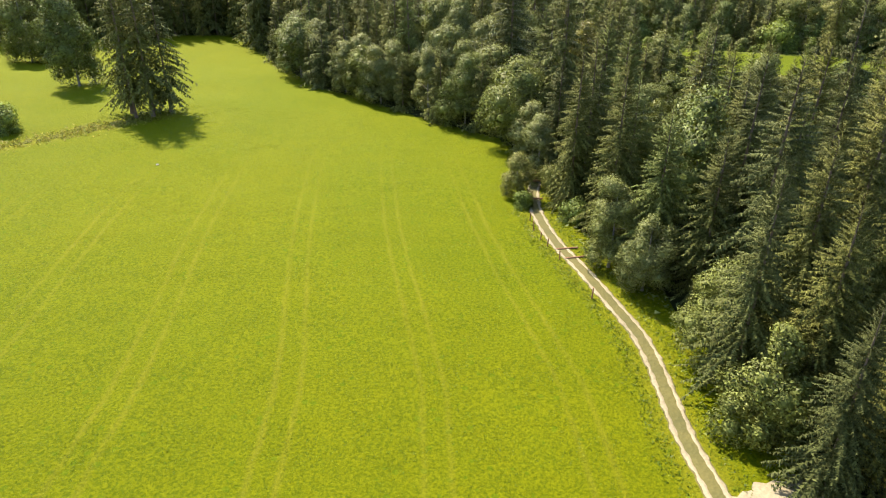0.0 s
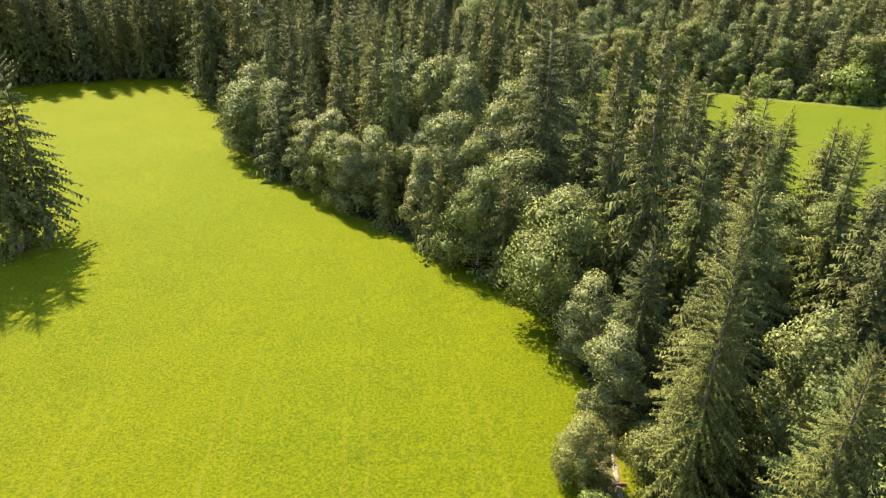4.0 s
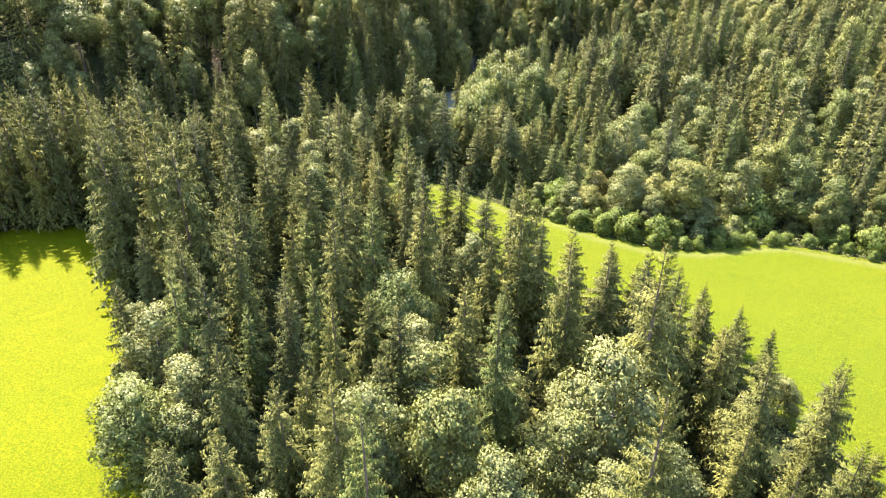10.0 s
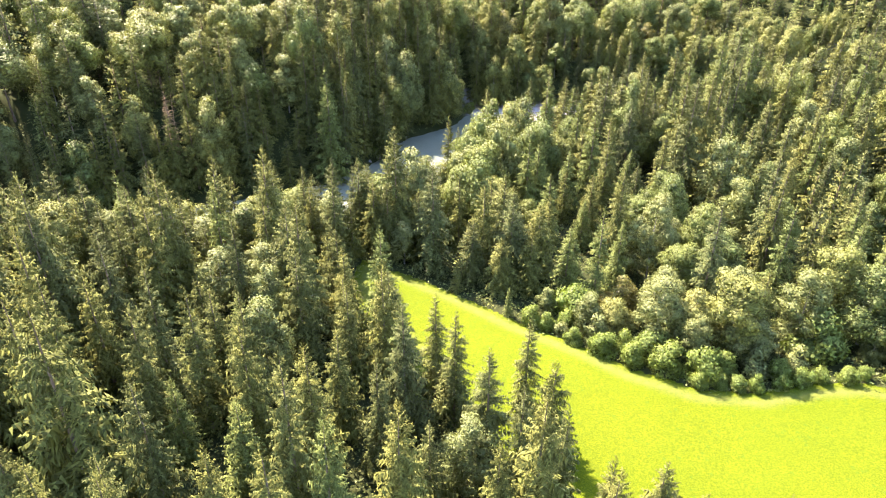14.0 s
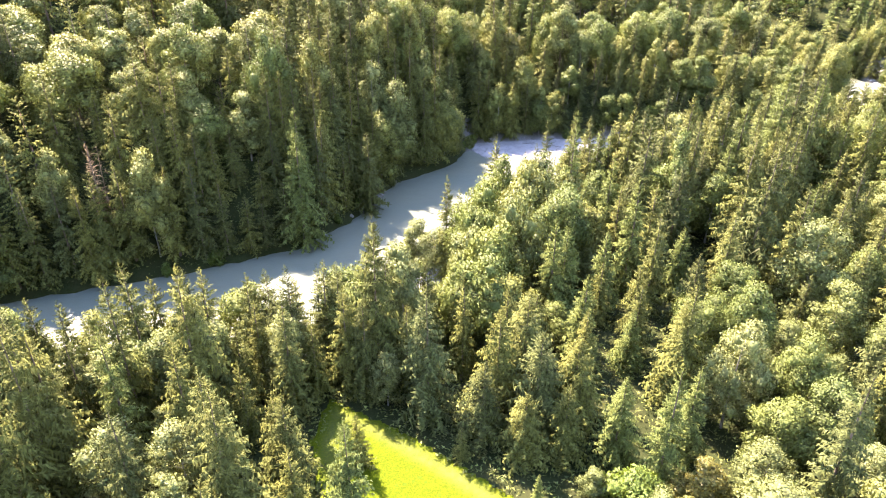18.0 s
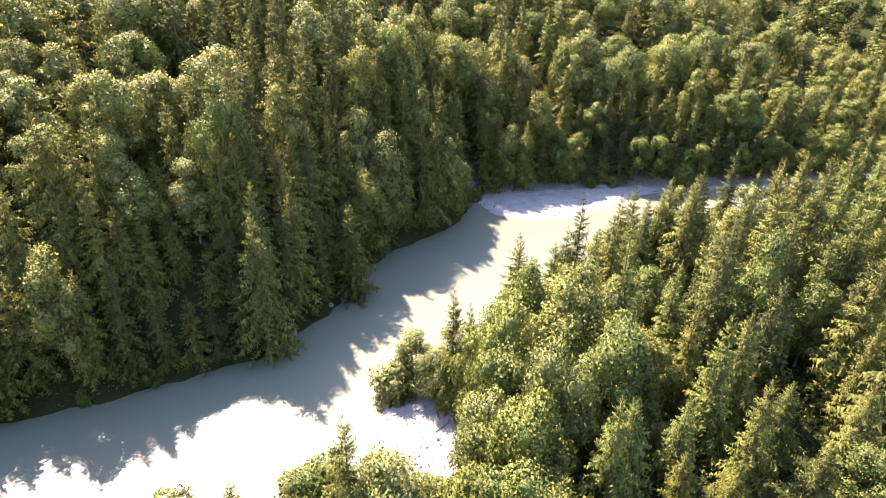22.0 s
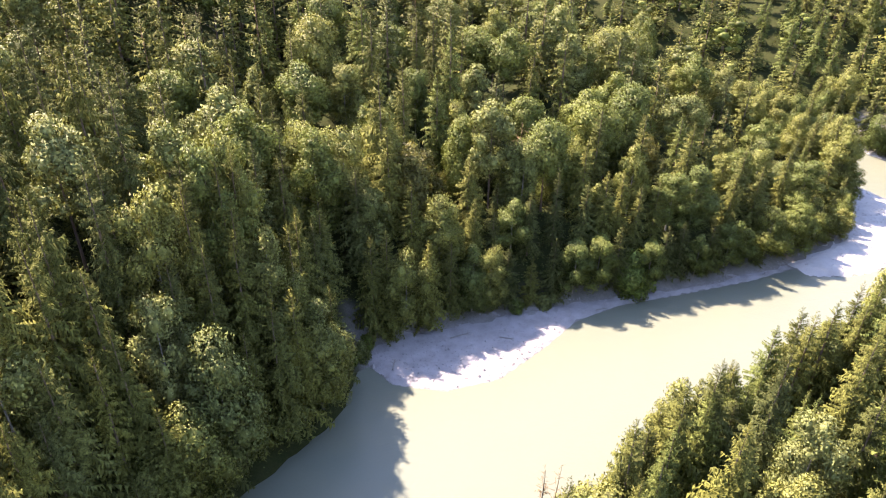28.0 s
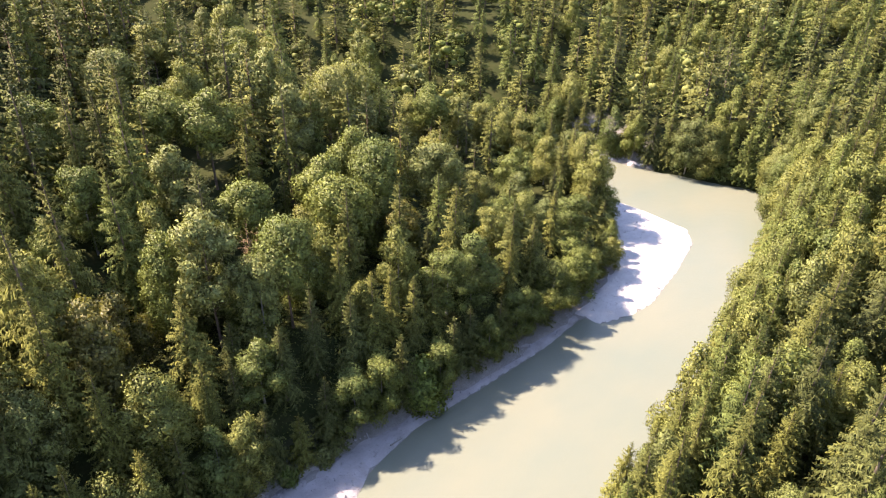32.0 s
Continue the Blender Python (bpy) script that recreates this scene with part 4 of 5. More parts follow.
for _list in (WEST_EDGE, WOOD_HEART, WOOD_MIDDLE, RIVER_WOOD, SOUTH_BANK, NORTH_BANK, MEADOW_TREES, HEDGE):
    for _kind, _tx, _ty, _th in _list:
        if "bush" not in _kind and np.hypot(_stands[:, 0] - _tx, _stands[:, 1] - _ty).min() < (5.5 if _kind in ("silver", "beech") and _ty < 200 else 3.6):
            continue
        _planted.append((_tx, _ty, min(_th, sun_cap(_tx, _ty)), _kind, True))


def row(line, gap, away, kinds, heights, seed):
    """Trees along a line, at a distance to its left hand."""
    g = np.random.default_rng(seed)
    p = np.array(line, float)
    s = np.concatenate([[0], np.cumsum(np.hypot(*np.diff(p, axis=0).T))])
    u = 0.0
    while u < s[-1]:
        x, y = np.interp(u, s, p[:, 0]), np.interp(u, s, p[:, 1])
        k = min(np.searchsorted(s, u, "right"), len(p) - 1)
        d = p[k] - p[k - 1]
        d /= np.hypot(*d)
        off = g.uniform(*away)
        kind = kinds[g.integers(len(kinds))]
        x, y = x - d[1] * off, y + d[0] * off
        if all((x - q[0]) ** 2 + (y - q[1]) ** 2 > 6.0 for q in _planted):
            close, top = beside_tip(x, y, 7.0)
            tall = min(float(g.uniform(*heights)), sun_cap(x, y))
            if 4 < x < 22 and 230 < y < 243 and "bush" not in kind:
                tall = min(tall, 6.0)
            _planted.append((float(x), float(y), max(3.0, min(tall, top)) if close and "bush" not in kind else tall, kind, True))
        u += gap * g.uniform(0.7, 1.35)


row(LEFT_BANK[3:15], 4.4, (1.0, 3.0), ("beech", "spruce", "spruce", "spruce", "spruce"), (20, 28), 1)
row(LEFT_BANK[6:16], 3.9, (8.0, 13.0), ("spruce",), (23, 29), 15)
row(LEFT_BANK[6:16], 4.6, (15.0, 20.0), ("spruce", "spruce", "spruce", "beech"), (27, 33), 16)
row(LEFT_BANK[15:20], 4.4, (0.8, 2.5), ("spruce", "spruce", "beech", "spruce"), (20, 28), 2)
row(LEFT_BANK[15:21], 5.2, (7.0, 11.0), ("beech", "spruce", "spruce"), (22, 29), 21)
row(LEFT_BANK[19:25], 4.2, (0.8, 2.5), ("beech", "beech", "beech", "spruce"), (9, 15), 9)
row(RIGHT_BANK[::-1][6:12], 4.2, (0.8, 2.5), ("beech", "spruce", "sunny"), (17, 22), 3)
row(RIGHT_BANK[::-1][11:18], 4.4, (0.8, 3.5), ("spruce", "spruce", "sunny", "beech"), (19, 26), 12)
row(RIGHT_BANK[::-1][12:18], 4.4, (4.5, 8.0), ("spruce", "sunny"), (20, 26), 13)
row(RIGHT_BANK[::-1][7:14], 4.8, (9.0, 15.0), ("spruce", "sunny", "spruce", "beech"), (23, 29), 24)
row(RIGHT_BANK[::-1][8:13], 3.6, (3.0, 8.0), ("spruce", "beech", "sunny"), (21, 26), 26)
row(RIGHT_BANK[::-1][3:9], 4.5, (0.8, 3.0), ("spruce", "beech", "spruce"), (15, 22), 4)
row(RIGHT_BANK[::-1][20:27], 4.4, (1.0, 3.0), ("beech", "spruce", "spruce"), (17, 25), 5)
row([(-2, 251), (-20, 251), (-35, 249), (-60, 240), (-85, 236)], 3.4, (-2.0, 2.0), ("spruce", "beech", "spruce", "silver"), (14, 20), 18)
row([(14, 264), (4, 262), (-8, 261), (-22, 258), (-40, 254)], 4.6, (-2.0, 2.0), ("spruce", "beech", "spruce"), (19, 25), 23)
row([(24, 92), (28, 112), (33, 135)], 4.0, (-2.0, 2.0), ("spruce", "spruce", "sunny"), (20, 23), 25)
row(MEADOW_WEST[19:26], 4.2, (-3.5, -1.5), ("spruce",), (24, 30), 19)
row(MEADOW_WEST[19:26], 4.6, (-10.0, -6.0), ("spruce",), (25, 31), 20)
row(MEADOW_WEST[11:19], 6.5, (-3.4, -1.8), ("silver", "beech", "spruce", "spruce", "silver"), (9, 15), 6)
row(MEADOW_EAST[9:5:-1], 1.5, (-1.9, -1.2), ("bush",), (2.5, 3.1), 7)
row(MEADOW_EAST[12:8:-1], 3.0, (-1.6, -0.6), ("bush",), (1.6, 2.6), 27)
row(MEADOW_EAST[6:2:-1], 2.6, (-2.2, -0.6), ("bush", "pale_bush"), (2.0, 4.0), 28)
row(MEADOW_EAST[12:2:-1], 4.4, (-5.2, -3.0), ("bush", "bush", "pale_bush"), (3.0, 5.5), 14)
row(MEADOW_EAST[13:2:-1], 3.8, (-9.5, -6.0), ("beech", "bush", "silver"), (6.0, 10.0), 22)
row(MEADOW_EAST[13:4:-1], 4.6, (-13.0, -9.5), ("beech", "silver", "spruce", "beech"), (12, 18), 17)
row(LEFT_BANK[3:25], 3.4, (0.2, 1.2), ("bush", "bush", "pale_bush"), (2.0, 4.0), 8)

row(LEFT_BANK[23:28], 3.8, (0.8, 3.0), ("beech", "spruce", "beech"), (17, 22), 10)
row(LEFT_BANK[22:27], 4.2, (4.0, 7.0), ("beech", "spruce"), (17, 22), 11)


def wood_here(x, y):
    """Where the woods stand, and how far from an edge."""
    edge = np.minimum(signed(x, y, MEADOW_WEST), signed(x, y, MEADOW_EAST))
    edge = np.minimum(edge, to_line(x, y, ROAD) - 2.2)
    wet = signed(x, y, RIVER)
    for bar in (BAR_NORTH, BAR_SAND, BAR_BAY, BAR_EAST):
        wet = np.minimum(wet, signed(x, y, bar) * 0.8)
    return edge, wet


CLEARINGS = [([(45.5, 275), (59, 296)], 4.2), ([(71, 287), (82, 291.5)], 3.2), ([(24.5, 271), (26, 275)], 2.6)]


def kind_at(x, y, roll, bank, edge):
    """The mixture of trees from place to place."""
    if y < 265 and x < 60 and bank > 8:
        if x > 16 and 150 < y < 205:
            return "spruce" if roll < 0.8 else "beech"
        heart = math.exp(-(((x - 8) / 16) ** 2 + ((y - 143) / 26) ** 2))
        if x > 20 and y > 205:
            return "beech" if roll < 0.38 else "silver" if roll < 0.52 else "sunny" if roll < 0.75 else "spruce"
        if edge < 4 and roll < 0.35 and x < 15:
            return "silver" if roll < 0.22 else "beech"
        if roll < 0.03 + 0.14 * heart:
            return "silver"
        return "beech" if roll < 0.07 + 0.28 * heart else "spruce" if roll < 0.9 else "sunny"
    if y < 380 and (x > 5 or y < 270) and x + y * 0.2 > 40:
        return "beech" if roll < 0.24 else "silver" if roll < 0.29 else "sunny" if roll < 0.48 else "spruce"
    if x > 195 and y > 330:
        return "beech" if roll < 0.25 else "sunny" if roll < 0.6 else "spruce"
    if x > 90:
        return "beech" if roll < 0.55 else "silver" if roll < 0.6 else "spruce" if roll < 0.9 else "sunny"
    leafy = 0.38 if x < -48 else 0.12 if x < -2 else 0.42 if y < 440 else 0.2
    return "beech" if roll < leafy else "silver" if roll < leafy + (0.22 if x < -48 else 0.05) else "spruce" if roll < 0.94 else "sunny"


def sow():
    """The rest of the woods, by darts that keep their distance."""
    g = np.random.default_rng(21)
    cell, cells = 4.0, {}

    def near_ok(x, y, r):
        i, j = int(x // cell), int(y // cell)
        for a in range(i - 3, i + 4):
            for b in range(j - 3, j + 4):
                for px, py, pr in cells.get((a, b), ()):
                    if (px - x) ** 2 + (py - y) ** 2 < (0.5 * (r + pr)) ** 2:
                        return False
        return True

    for x, y, h, kind, _ in _planted:
        cells.setdefault((int(x // cell), int(y // cell)), []).append((x, y, 2.0 + 0.1 * h if "bush" not in kind else 2.0))
    x = g.uniform(-200, 620, 110000)
    y = g.uniform(8, 850, 110000)
    seen = (x > -0.70 * y - 50) & (x < np.maximum(0.70 * y + 85, 24 + 2.8 * (y - 310))) & (np.hypot(x - 20, y - 300) < 590) & ((y < 470) | (np.abs(x) < 560))
    x, y = x[seen], y[seen]
    edge, wet = wood_here(x, y)
    for px, py, e, w in zip(x, y, edge, wet):
        if e < (7.5 if 20 < px < 110 and 195 < py < 240 else 1.0) or w < 0.4:
            continue
        far = math.hypot(px - 10, py - 260)
        south = py > 240 and px > 10 and py - 300 < 0.75 * px
        if any(to_line(px, py, way) < wide for way, wide in CLEARINGS):
            continue
        if south and w > 8 and float(waves(px * 1.9, py * 1.9)) < -0.6:
            continue
        kind = kind_at(px, py, g.uniform(), w, e)
        r = {"spruce": 6.2, "sunny": 6.0, "beech": 7.6, "silver": 6.8}[kind] * (1.0 + max(0.0, far - 140) / 420) * (0.84 if south else 1.0)
        slope = py > 300 and px < 110 and py - 300 > 0.75 * px
        tall = slope and (g.uniform() < 0.9 or py > 445)
        if slope and w > 15 and float(waves(px * 2.3, py * 2.3)) < -0.62:
            continue
        if slope and not tall:
            kind, r = "spruce", 5.2 + max(0.0, far - 140) / 60
        if not near_ok(px, py, r):
            continue
        h = g.normal(22.0, 4.2) if kind in ("spruce", "sunny") else g.normal(18.5, 3.0)
        if py > 350:
            h *= 0.98
        if south:
            h += g.normal(0, 4.0)
        if slope:
            h = (g.normal(29, 3.5) if kind in ("spruce", "sunny") else g.normal(23.5, 2.5)) if tall else g.normal(12, 2.5)
        if w < 6:
            h *= 0.9
        if kind in ("beech", "silver") and e < 6 and not (-8 < px < 20 and 160 < py < 215):
            h *= 0.8
        if py < 200 and px < -8 and kind == "spruce" and e < 6:
            h *= 0.85
        if 24 < px < 60 and 140 < py < 200:
            h *= float(np.interp(px, [28, 47], [1.0, 0.55]) if py < 160 else np.interp(px, [24, 37], [0.95, 0.42]))
        if 34 < px < 130 and 88 < py < 137:
            h = min(h, float(np.interp(px, [36, 58], [22.5, 13.5])))
        if px > 110 and 395 < py < 470 and px < 185:
            h *= 0.75
        if 20 < px < 130 and 205 < py < 285:
            h *= 0.86
        close, top = beside_tip(px, py, 8.0)
        if 4 < px < 22 and 228 < py < 243:
            h = min(h, 6.0)
        h = max(5.0, min(36.0, h, top if close else 36.0, sun_cap(px, py)))
        cells.setdefault((int(px // cell), int(py // cell)), []).append((px, py, r))
        _planted.append((px, py, h, kind, False))


sow()
NEAR_LINES = ([(24, 20), (18, 90), (0, 200), (0, 300), (0, 400), (30, 420)], [(10, 290), (60, 340), (130, 345)])
_mx, _my = np.array([p[0] for p in _planted]), np.array([p[1] for p in _planted])
_off = np.minimum(*(to_line(_mx, _my, _l) for _l in NEAR_LINES)) + np.where(_my > 430, 60, 0)
_off = _off * np.where((_my < 150) & (_mx > 20) & (_mx < 62), 0.4, 1.0)
_left = {"spruce": 150, "slender": 190, "sunny": 110, "slim_sunny": 260, "beech": 100, "maple": 130, "silver": 120, "young": 270, "tall_beech": 190, "tall_silver": 45}
_far = {}


def girth(kind, h):
    """Tall trees of a closed wood are slimmer for their height."""
    if "tall" in kind:
        return min(1.2, (24 / h) ** 0.6)
    if kind in ("beech", "maple", "silver", "rusty", "fine_beech", "fine_silver"):
        return min(1.15, (17 / h) ** 0.6)
    return 1.0 if "bush" in kind or kind == "young" else min(1.15, (22 / h) ** 0.35)


for _i in np.argsort(_off):
    _tx, _ty, _th, _kind, _known = _planted[_i]
    if _kind == "spruce" and _th < 15.5:
        _kind = "young"
    if _kind in ("beech", "silver") and _th > 20.5 and _ty - 300 > 0.75 * _tx and not _known and float(signed(_tx, _ty, RIVER)) > 20:
        _kind = "tall_" + _kind
    if _kind == "spruce" and (_tx * 3.7 + _ty * 1.9) % 1 < (0.6 if _ty < 260 else 0.45) and _ty > 60:
        _kind = "slender"
    if _kind == "sunny" and not _known and (_tx * 3.1 + _ty * 2.7) % 1 < 0.65:
        _kind = "slim_sunny"
    if _kind == "beech" and (_tx * 2.3 + _ty * 3.1) % 1 < 0.4:
        _kind = "maple"
    if _known or _left.get(_kind, 0) > 0:
        if not _known:
            _left[_kind] -= 1
        if _ty < 140 and -15 < _tx < 42 and "fine_" + _kind in KINDS:
            _kind = "fine_" + _kind
        if _ty < 80 and _kind in ("spruce", "slender", "young", "sunny", "fine_spruce", "fine_sunny"):
            _kind = "near_sunny" if "sunny" in _kind else "near_spruce"
        KINDS[_kind].plant(_tx, _ty, _th, float(RNG.uniform(0, 6.28)), group="bushes" if "bush" in _kind else "", wide=float(RNG.uniform(0.88, 1.14)) * girth(_kind, _th))
    else:
        _far.setdefault(_kind, []).append((_tx, _ty, _th))


def woods(name, label, kind, places):
    """Trees of the distance, joined: crowns with their trunks."""
    g = np.random.default_rng(5)
    k = KINDS[kind]
    vs, fs, ns, tints, inner, off = [], [], [], [], [], 0
    tv, tf = stem(18, 0.26, 0.02, 4, 3, 1)
    tn = tv * np.array([1, 1, 0]) + np.array([0, 0, 0.01])
    tn /= np.linalg.norm(tn, axis=1)[:, None]
    if k.far[0][1].shape[1] == 3:
        tf = np.concatenate([tf[:, [0, 1, 2]], tf[:, [0, 2, 3]]])
    p = np.array(places)
    gz = ground_z(p[:, 0], p[:, 1])
    for (x, y, h), z in zip(places, gz):
        v, f, nv = k.far[g.integers(len(k.far))]
        a, s = g.uniform(0, 6.28), h / k.height
        w = g.uniform(0.85, 1.2) * girth(kind, h) * (1.0 + max(0.0, math.hypot(x - 10, y - 260) - 140) / 380)
        c, n = math.cos(a), math.sin(a)
        tint = g.uniform()
        for vv, ff, nn in ((v, f, nv), (tv, tf, tn)):
            q = np.stack([(vv[:, 0] * c - vv[:, 1] * n) * s * w + x, (vv[:, 0] * n + vv[:, 1] * c) * s * w + y, vv[:, 2] * s + z - 0.2], 1)
            vs.append(q)
            ns.append(np.stack([nn[:, 0] * c - nn[:, 1] * n, nn[:, 0] * n + nn[:, 1] * c, nn[:, 2]], 1))
            fs.append(ff + off)
            tints.append(np.full(len(q), tint))
            inner.append(np.full(len(ff), 0 if ff is f else 1))
            off += len(q)
    ob = new(name, mesh_of(name, np.concatenate(vs), np.concatenate(fs), k.mat, False, [("tint", np.concatenate(tints))], BARK, np.concatenate(inner), np.concatenate(ns)))
    return tagged(ob, label, "woods", kind="stuff")


for _kind, _name, _label in (
    ("slender", "slender_spruce_woods", "slender dark spruces of the far slopes"), ("slim_sunny", "slim_spruce_woods", "slim olive-green spruces of the far slopes"), ("maple", "maple_woods", "loose green maples of the far slopes"), ("spruce", "spruce_woods", "dense dark spruce woods on the far slopes"), ("young", "young_spruce_woods", "young dark spruces filling the gaps of the far woods"), ("sunny", "sunlit_spruce_woods", "olive sunlit spruce woods on the far slopes"),
    ("tall_beech", "forest_beech_woods", "tall beech woods with high crowns on the slope"), ("tall_silver", "forest_whitebeam_woods", "tall pale whitebeams on the slope"), ("beech", "beech_woods", "green beech woods on the far slopes"), ("silver", "whitebeam_woods", "pale broadleaf trees scattered on the far slopes"),
):
    if _far.get(_kind):
        woods(_name, _label, _kind, _far[_kind])


# ---- the farm track ----
ROAD_OB = new("road", ribbon("road", ROAD, 1.7, 0.12, ROAD_DIRT, ragged=0.05))
tagged(ROAD_OB, "farm track with two pale gravel wheel ruts", "farm track", kind="structure")
_o = new("gravel_spur", ribbon("gravel_spur", [(16.6, 27.4), (18.2, 28.2), (19.6, 28.9), (21.5, 29.6), (24.0, 30.0)], 1.9, 0.135, TRACK, 0.0, 0.3, 0.16))
_o.parent = ROAD_OB
for _side in (-0.58, 0.58):
    _o = new("wheel_rut", ribbon("wheel_rut", ROAD, 0.33, 0.155, TRACK, _side, 0.3, 0.055))
    _o.parent = ROAD_OB


# ---- grass, weeds and stones ----
def tufts(name, label, mat, places, size, blades, seed, category):
    """Many small tufts of bent blades on the ground, joined."""
    g = np.random.default_rng(seed)
    p = np.repeat(np.asarray(places, float), blades, 0)
    n = len(p)
    z = ground_z(p[:, 0], p[:, 1]) + 0.06
    az = g.uniform(0, 6.283, n)
    s = size * g.uniform(0.5, 1.4, n)
    px, py = p[:, 0] + g.normal(0, size * 0.35, n), p[:, 1] + g.normal(0, size * 0.35, n)
    lean = g.uniform(0.2, 0.9, n)
    c, d = np.cos(az), np.sin(az)
    a = np.stack([px - d * s * 0.28, py + c * s * 0.28, z], 1)
    b = np.stack([px + d * s * 0.28, py - c * s * 0.28, z], 1)
    t = np.stack([px + c * s * lean, py + d * s * lean, z + s * 0.5], 1)
    v = np.stack([a, b, t], 1).reshape(-1, 3)
    tint = np.repeat(g.uniform(0, 1, n), 3)
    ob = new(name, mesh_of(name, v, np.arange(3 * n).reshape(-1, 3), mat, False, [("tint", tint)]))
    return tagged(ob, label, category, kind="stuff")


_g = np.random.default_rng(3)
_p = np.stack([_g.uniform(-70, 18, 90000), 14 + 106 * _g.uniform(0, 1, 90000) ** 1.5], 1)
_keep = (signed(_p[:, 0], _p[:, 1], MEADOW_WEST) < -0.3) & (to_line(_p[:, 0], _p[:, 1], ROAD) > 1.3) & (np.abs(_p[:, 0]) < 0.72 * _p[:, 1] + 8)
_keep &= (np.sin(_p[:, 0] * 0.9 + 2 * np.sin(_p[:, 1] * 0.35)) + np.sin(_p[:, 1] * 0.8) + _g.normal(0, 1.0, len(_p))) > 0.2
tufts("grass_tufts", "low green clover and grass tufts over the mown meadow", GRASS_BLADE, _p[_keep], 0.13, 3, 4, "grass")
_u = _g.uniform(0, 1, 1500)
_p = np.stack([np.interp(_u, [0, 0.5, 1], [-80, -62, -50]), np.interp(_u, [0, 0.5, 1], [83, 101, 113])], 1) + _g.normal(0, 1.5, (1500, 2))
tufts("ditch_weeds", "dry straw-coloured weeds along a shallow ditch", WEED, _p, 0.42, 3, 5, "weeds")
_s = _g.uniform(0, 1, 2600)
_r = np.array(ROAD[2:])
_k = np.linspace(0, 1, len(_r))
_side = np.where(_g.uniform(size=2600) < 0.5, -1, 1)
_p = np.stack([np.interp(_s, _k, _r[:, 0]) + _side * _g.uniform(1.2, 2.6, 2600), np.interp(_s, _k, _r[:, 1])], 1)
tufts("verge_grass", "uncut grass along both verges of the farm track", GRASS_BLADE, _p + _g.normal(0, 0.35, _p.shape), 0.2, 3, 6, "grass")


def stones(name, label, mat, places, size, seed):
    """Small faceted stones lying on the ground, joined."""
    g = np.random.default_rng(seed)
    oct_ = np.array([(1, 0, 0), (0, 1, 0), (-1, 0, 0), (0, -1, 0), (0, 0, 0.7), (0, 0, -0.5)], float)
    tri = np.array([(0, 1, 4), (1, 2, 4), (2, 3, 4), (3, 0, 4), (1, 0, 5), (2, 1, 5), (3, 2, 5), (0, 3, 5)])
    p = np.asarray(places, float)
    n = len(p)
    z = np.maximum(ground_z(p[:, 0], p[:, 1]), WATER_Z - 0.05) + 0.05
    s = size * g.lognormal(0, 0.45, n)
    a = g.uniform(0, 6.28, n)
    v = oct_[None] * (1 + g.normal(0, 0.22, (n, 6, 3))) * s[:, None, None]
    x = v[..., 0] * np.cos(a)[:, None] - v[..., 1] * np.sin(a)[:, None] * 0.75 + p[:, :1]
    y = v[..., 0] * np.sin(a)[:, None] + v[..., 1] * np.cos(a)[:, None] * 0.75 + p[:, 1:2]
    v = np.stack([x, y, v[..., 2] + z[:, None]], 2).reshape(-1, 3)
    f = (tri[None] + (np.arange(n) * 6)[:, None, None]).reshape(-1, 3)
    return tagged(new(name, mesh_of(name, v, f, mat)), label, "stones", kind="stuff")


def scatter(poly, count, seed, inset=0.0):
    g = np.random.default_rng(seed)
    q = np.array(poly, float)
    p = np.stack([g.uniform(q[:, 0].min(), q[:, 0].max(), count), g.uniform(q[:, 1].min(), q[:, 1].max(), count)], 1)
    return p[(signed(p[:, 0], p[:, 1], poly) < -inset) & (ground_z(p[:, 0], p[:, 1]) < WATER_Z + 1.6)]


stones("bar_cobbles", "grey cobbles strewn over the shaded gravel bar", PEBBLE, scatter(BAR_NORTH, 5000, 1), 0.16, 1)
stones("sand_cobbles", "white cobbles strewn over the round gravel bar", SAND, scatter(BAR_SAND, 5000, 2), 0.15, 2)
stones("cove_cobbles", "pale cobbles in the gravel cove", PEBBLE, scatter(BAR_BAY, 3000, 3), 0.18, 3)


# ---- undergrowth of the woods ----
def undergrowth():
    g = np.random.default_rng(77)
    x, y = g.uniform(-110, 150, 90000), g.uniform(15, 440, 90000)
    edge, wet = wood_here(x, y)
    ok = (edge > 0.2) & (wet > 0.8) & (np.abs(x) < 0.7 * y + 25)
    x, y = x[ok][:32000], y[ok][:32000]
    n, per = len(x), 10
    c = np.stack([x, y, ground_z(x, y)], 1)[:, None] + g.normal(0, 1, (n, per, 3)) * np.array([0.7, 0.7, 0.12])
    c[:, :, 2] += g.uniform(0.15, 0.9, (n, per))
    d = g.normal(0, 0.15, (n, per, 3, 3)) * np.array([1.2, 1.2, 0.6])
    v = (c[:, :, None] + d).reshape(-1, 3)
    f = np.arange(len(v)).reshape(-1, 3)
    tint = np.repeat(g.uniform(0, 1, n), per * 3)
    ob = new("undergrowth", mesh_of("undergrowth", v, f, BEECH, False, [("tint", tint)]))
    tagged(ob, "low green brambles and ferns under the trees", "undergrowth", kind="stuff")


undergrowth()


# ---- things along the track, on the meadow and at the water ----
def part(name, bm, mat, parent=None, label=""):
    """Links a bmesh as one mesh object under a thing."""
    me = bpy.data.meshes.new(name)
    bm.to_mesh(me)
    bm.free()
    me.materials.append(mat)
    ob = new(name, me)
    ob.parent = parent
    return tagged(ob, label)


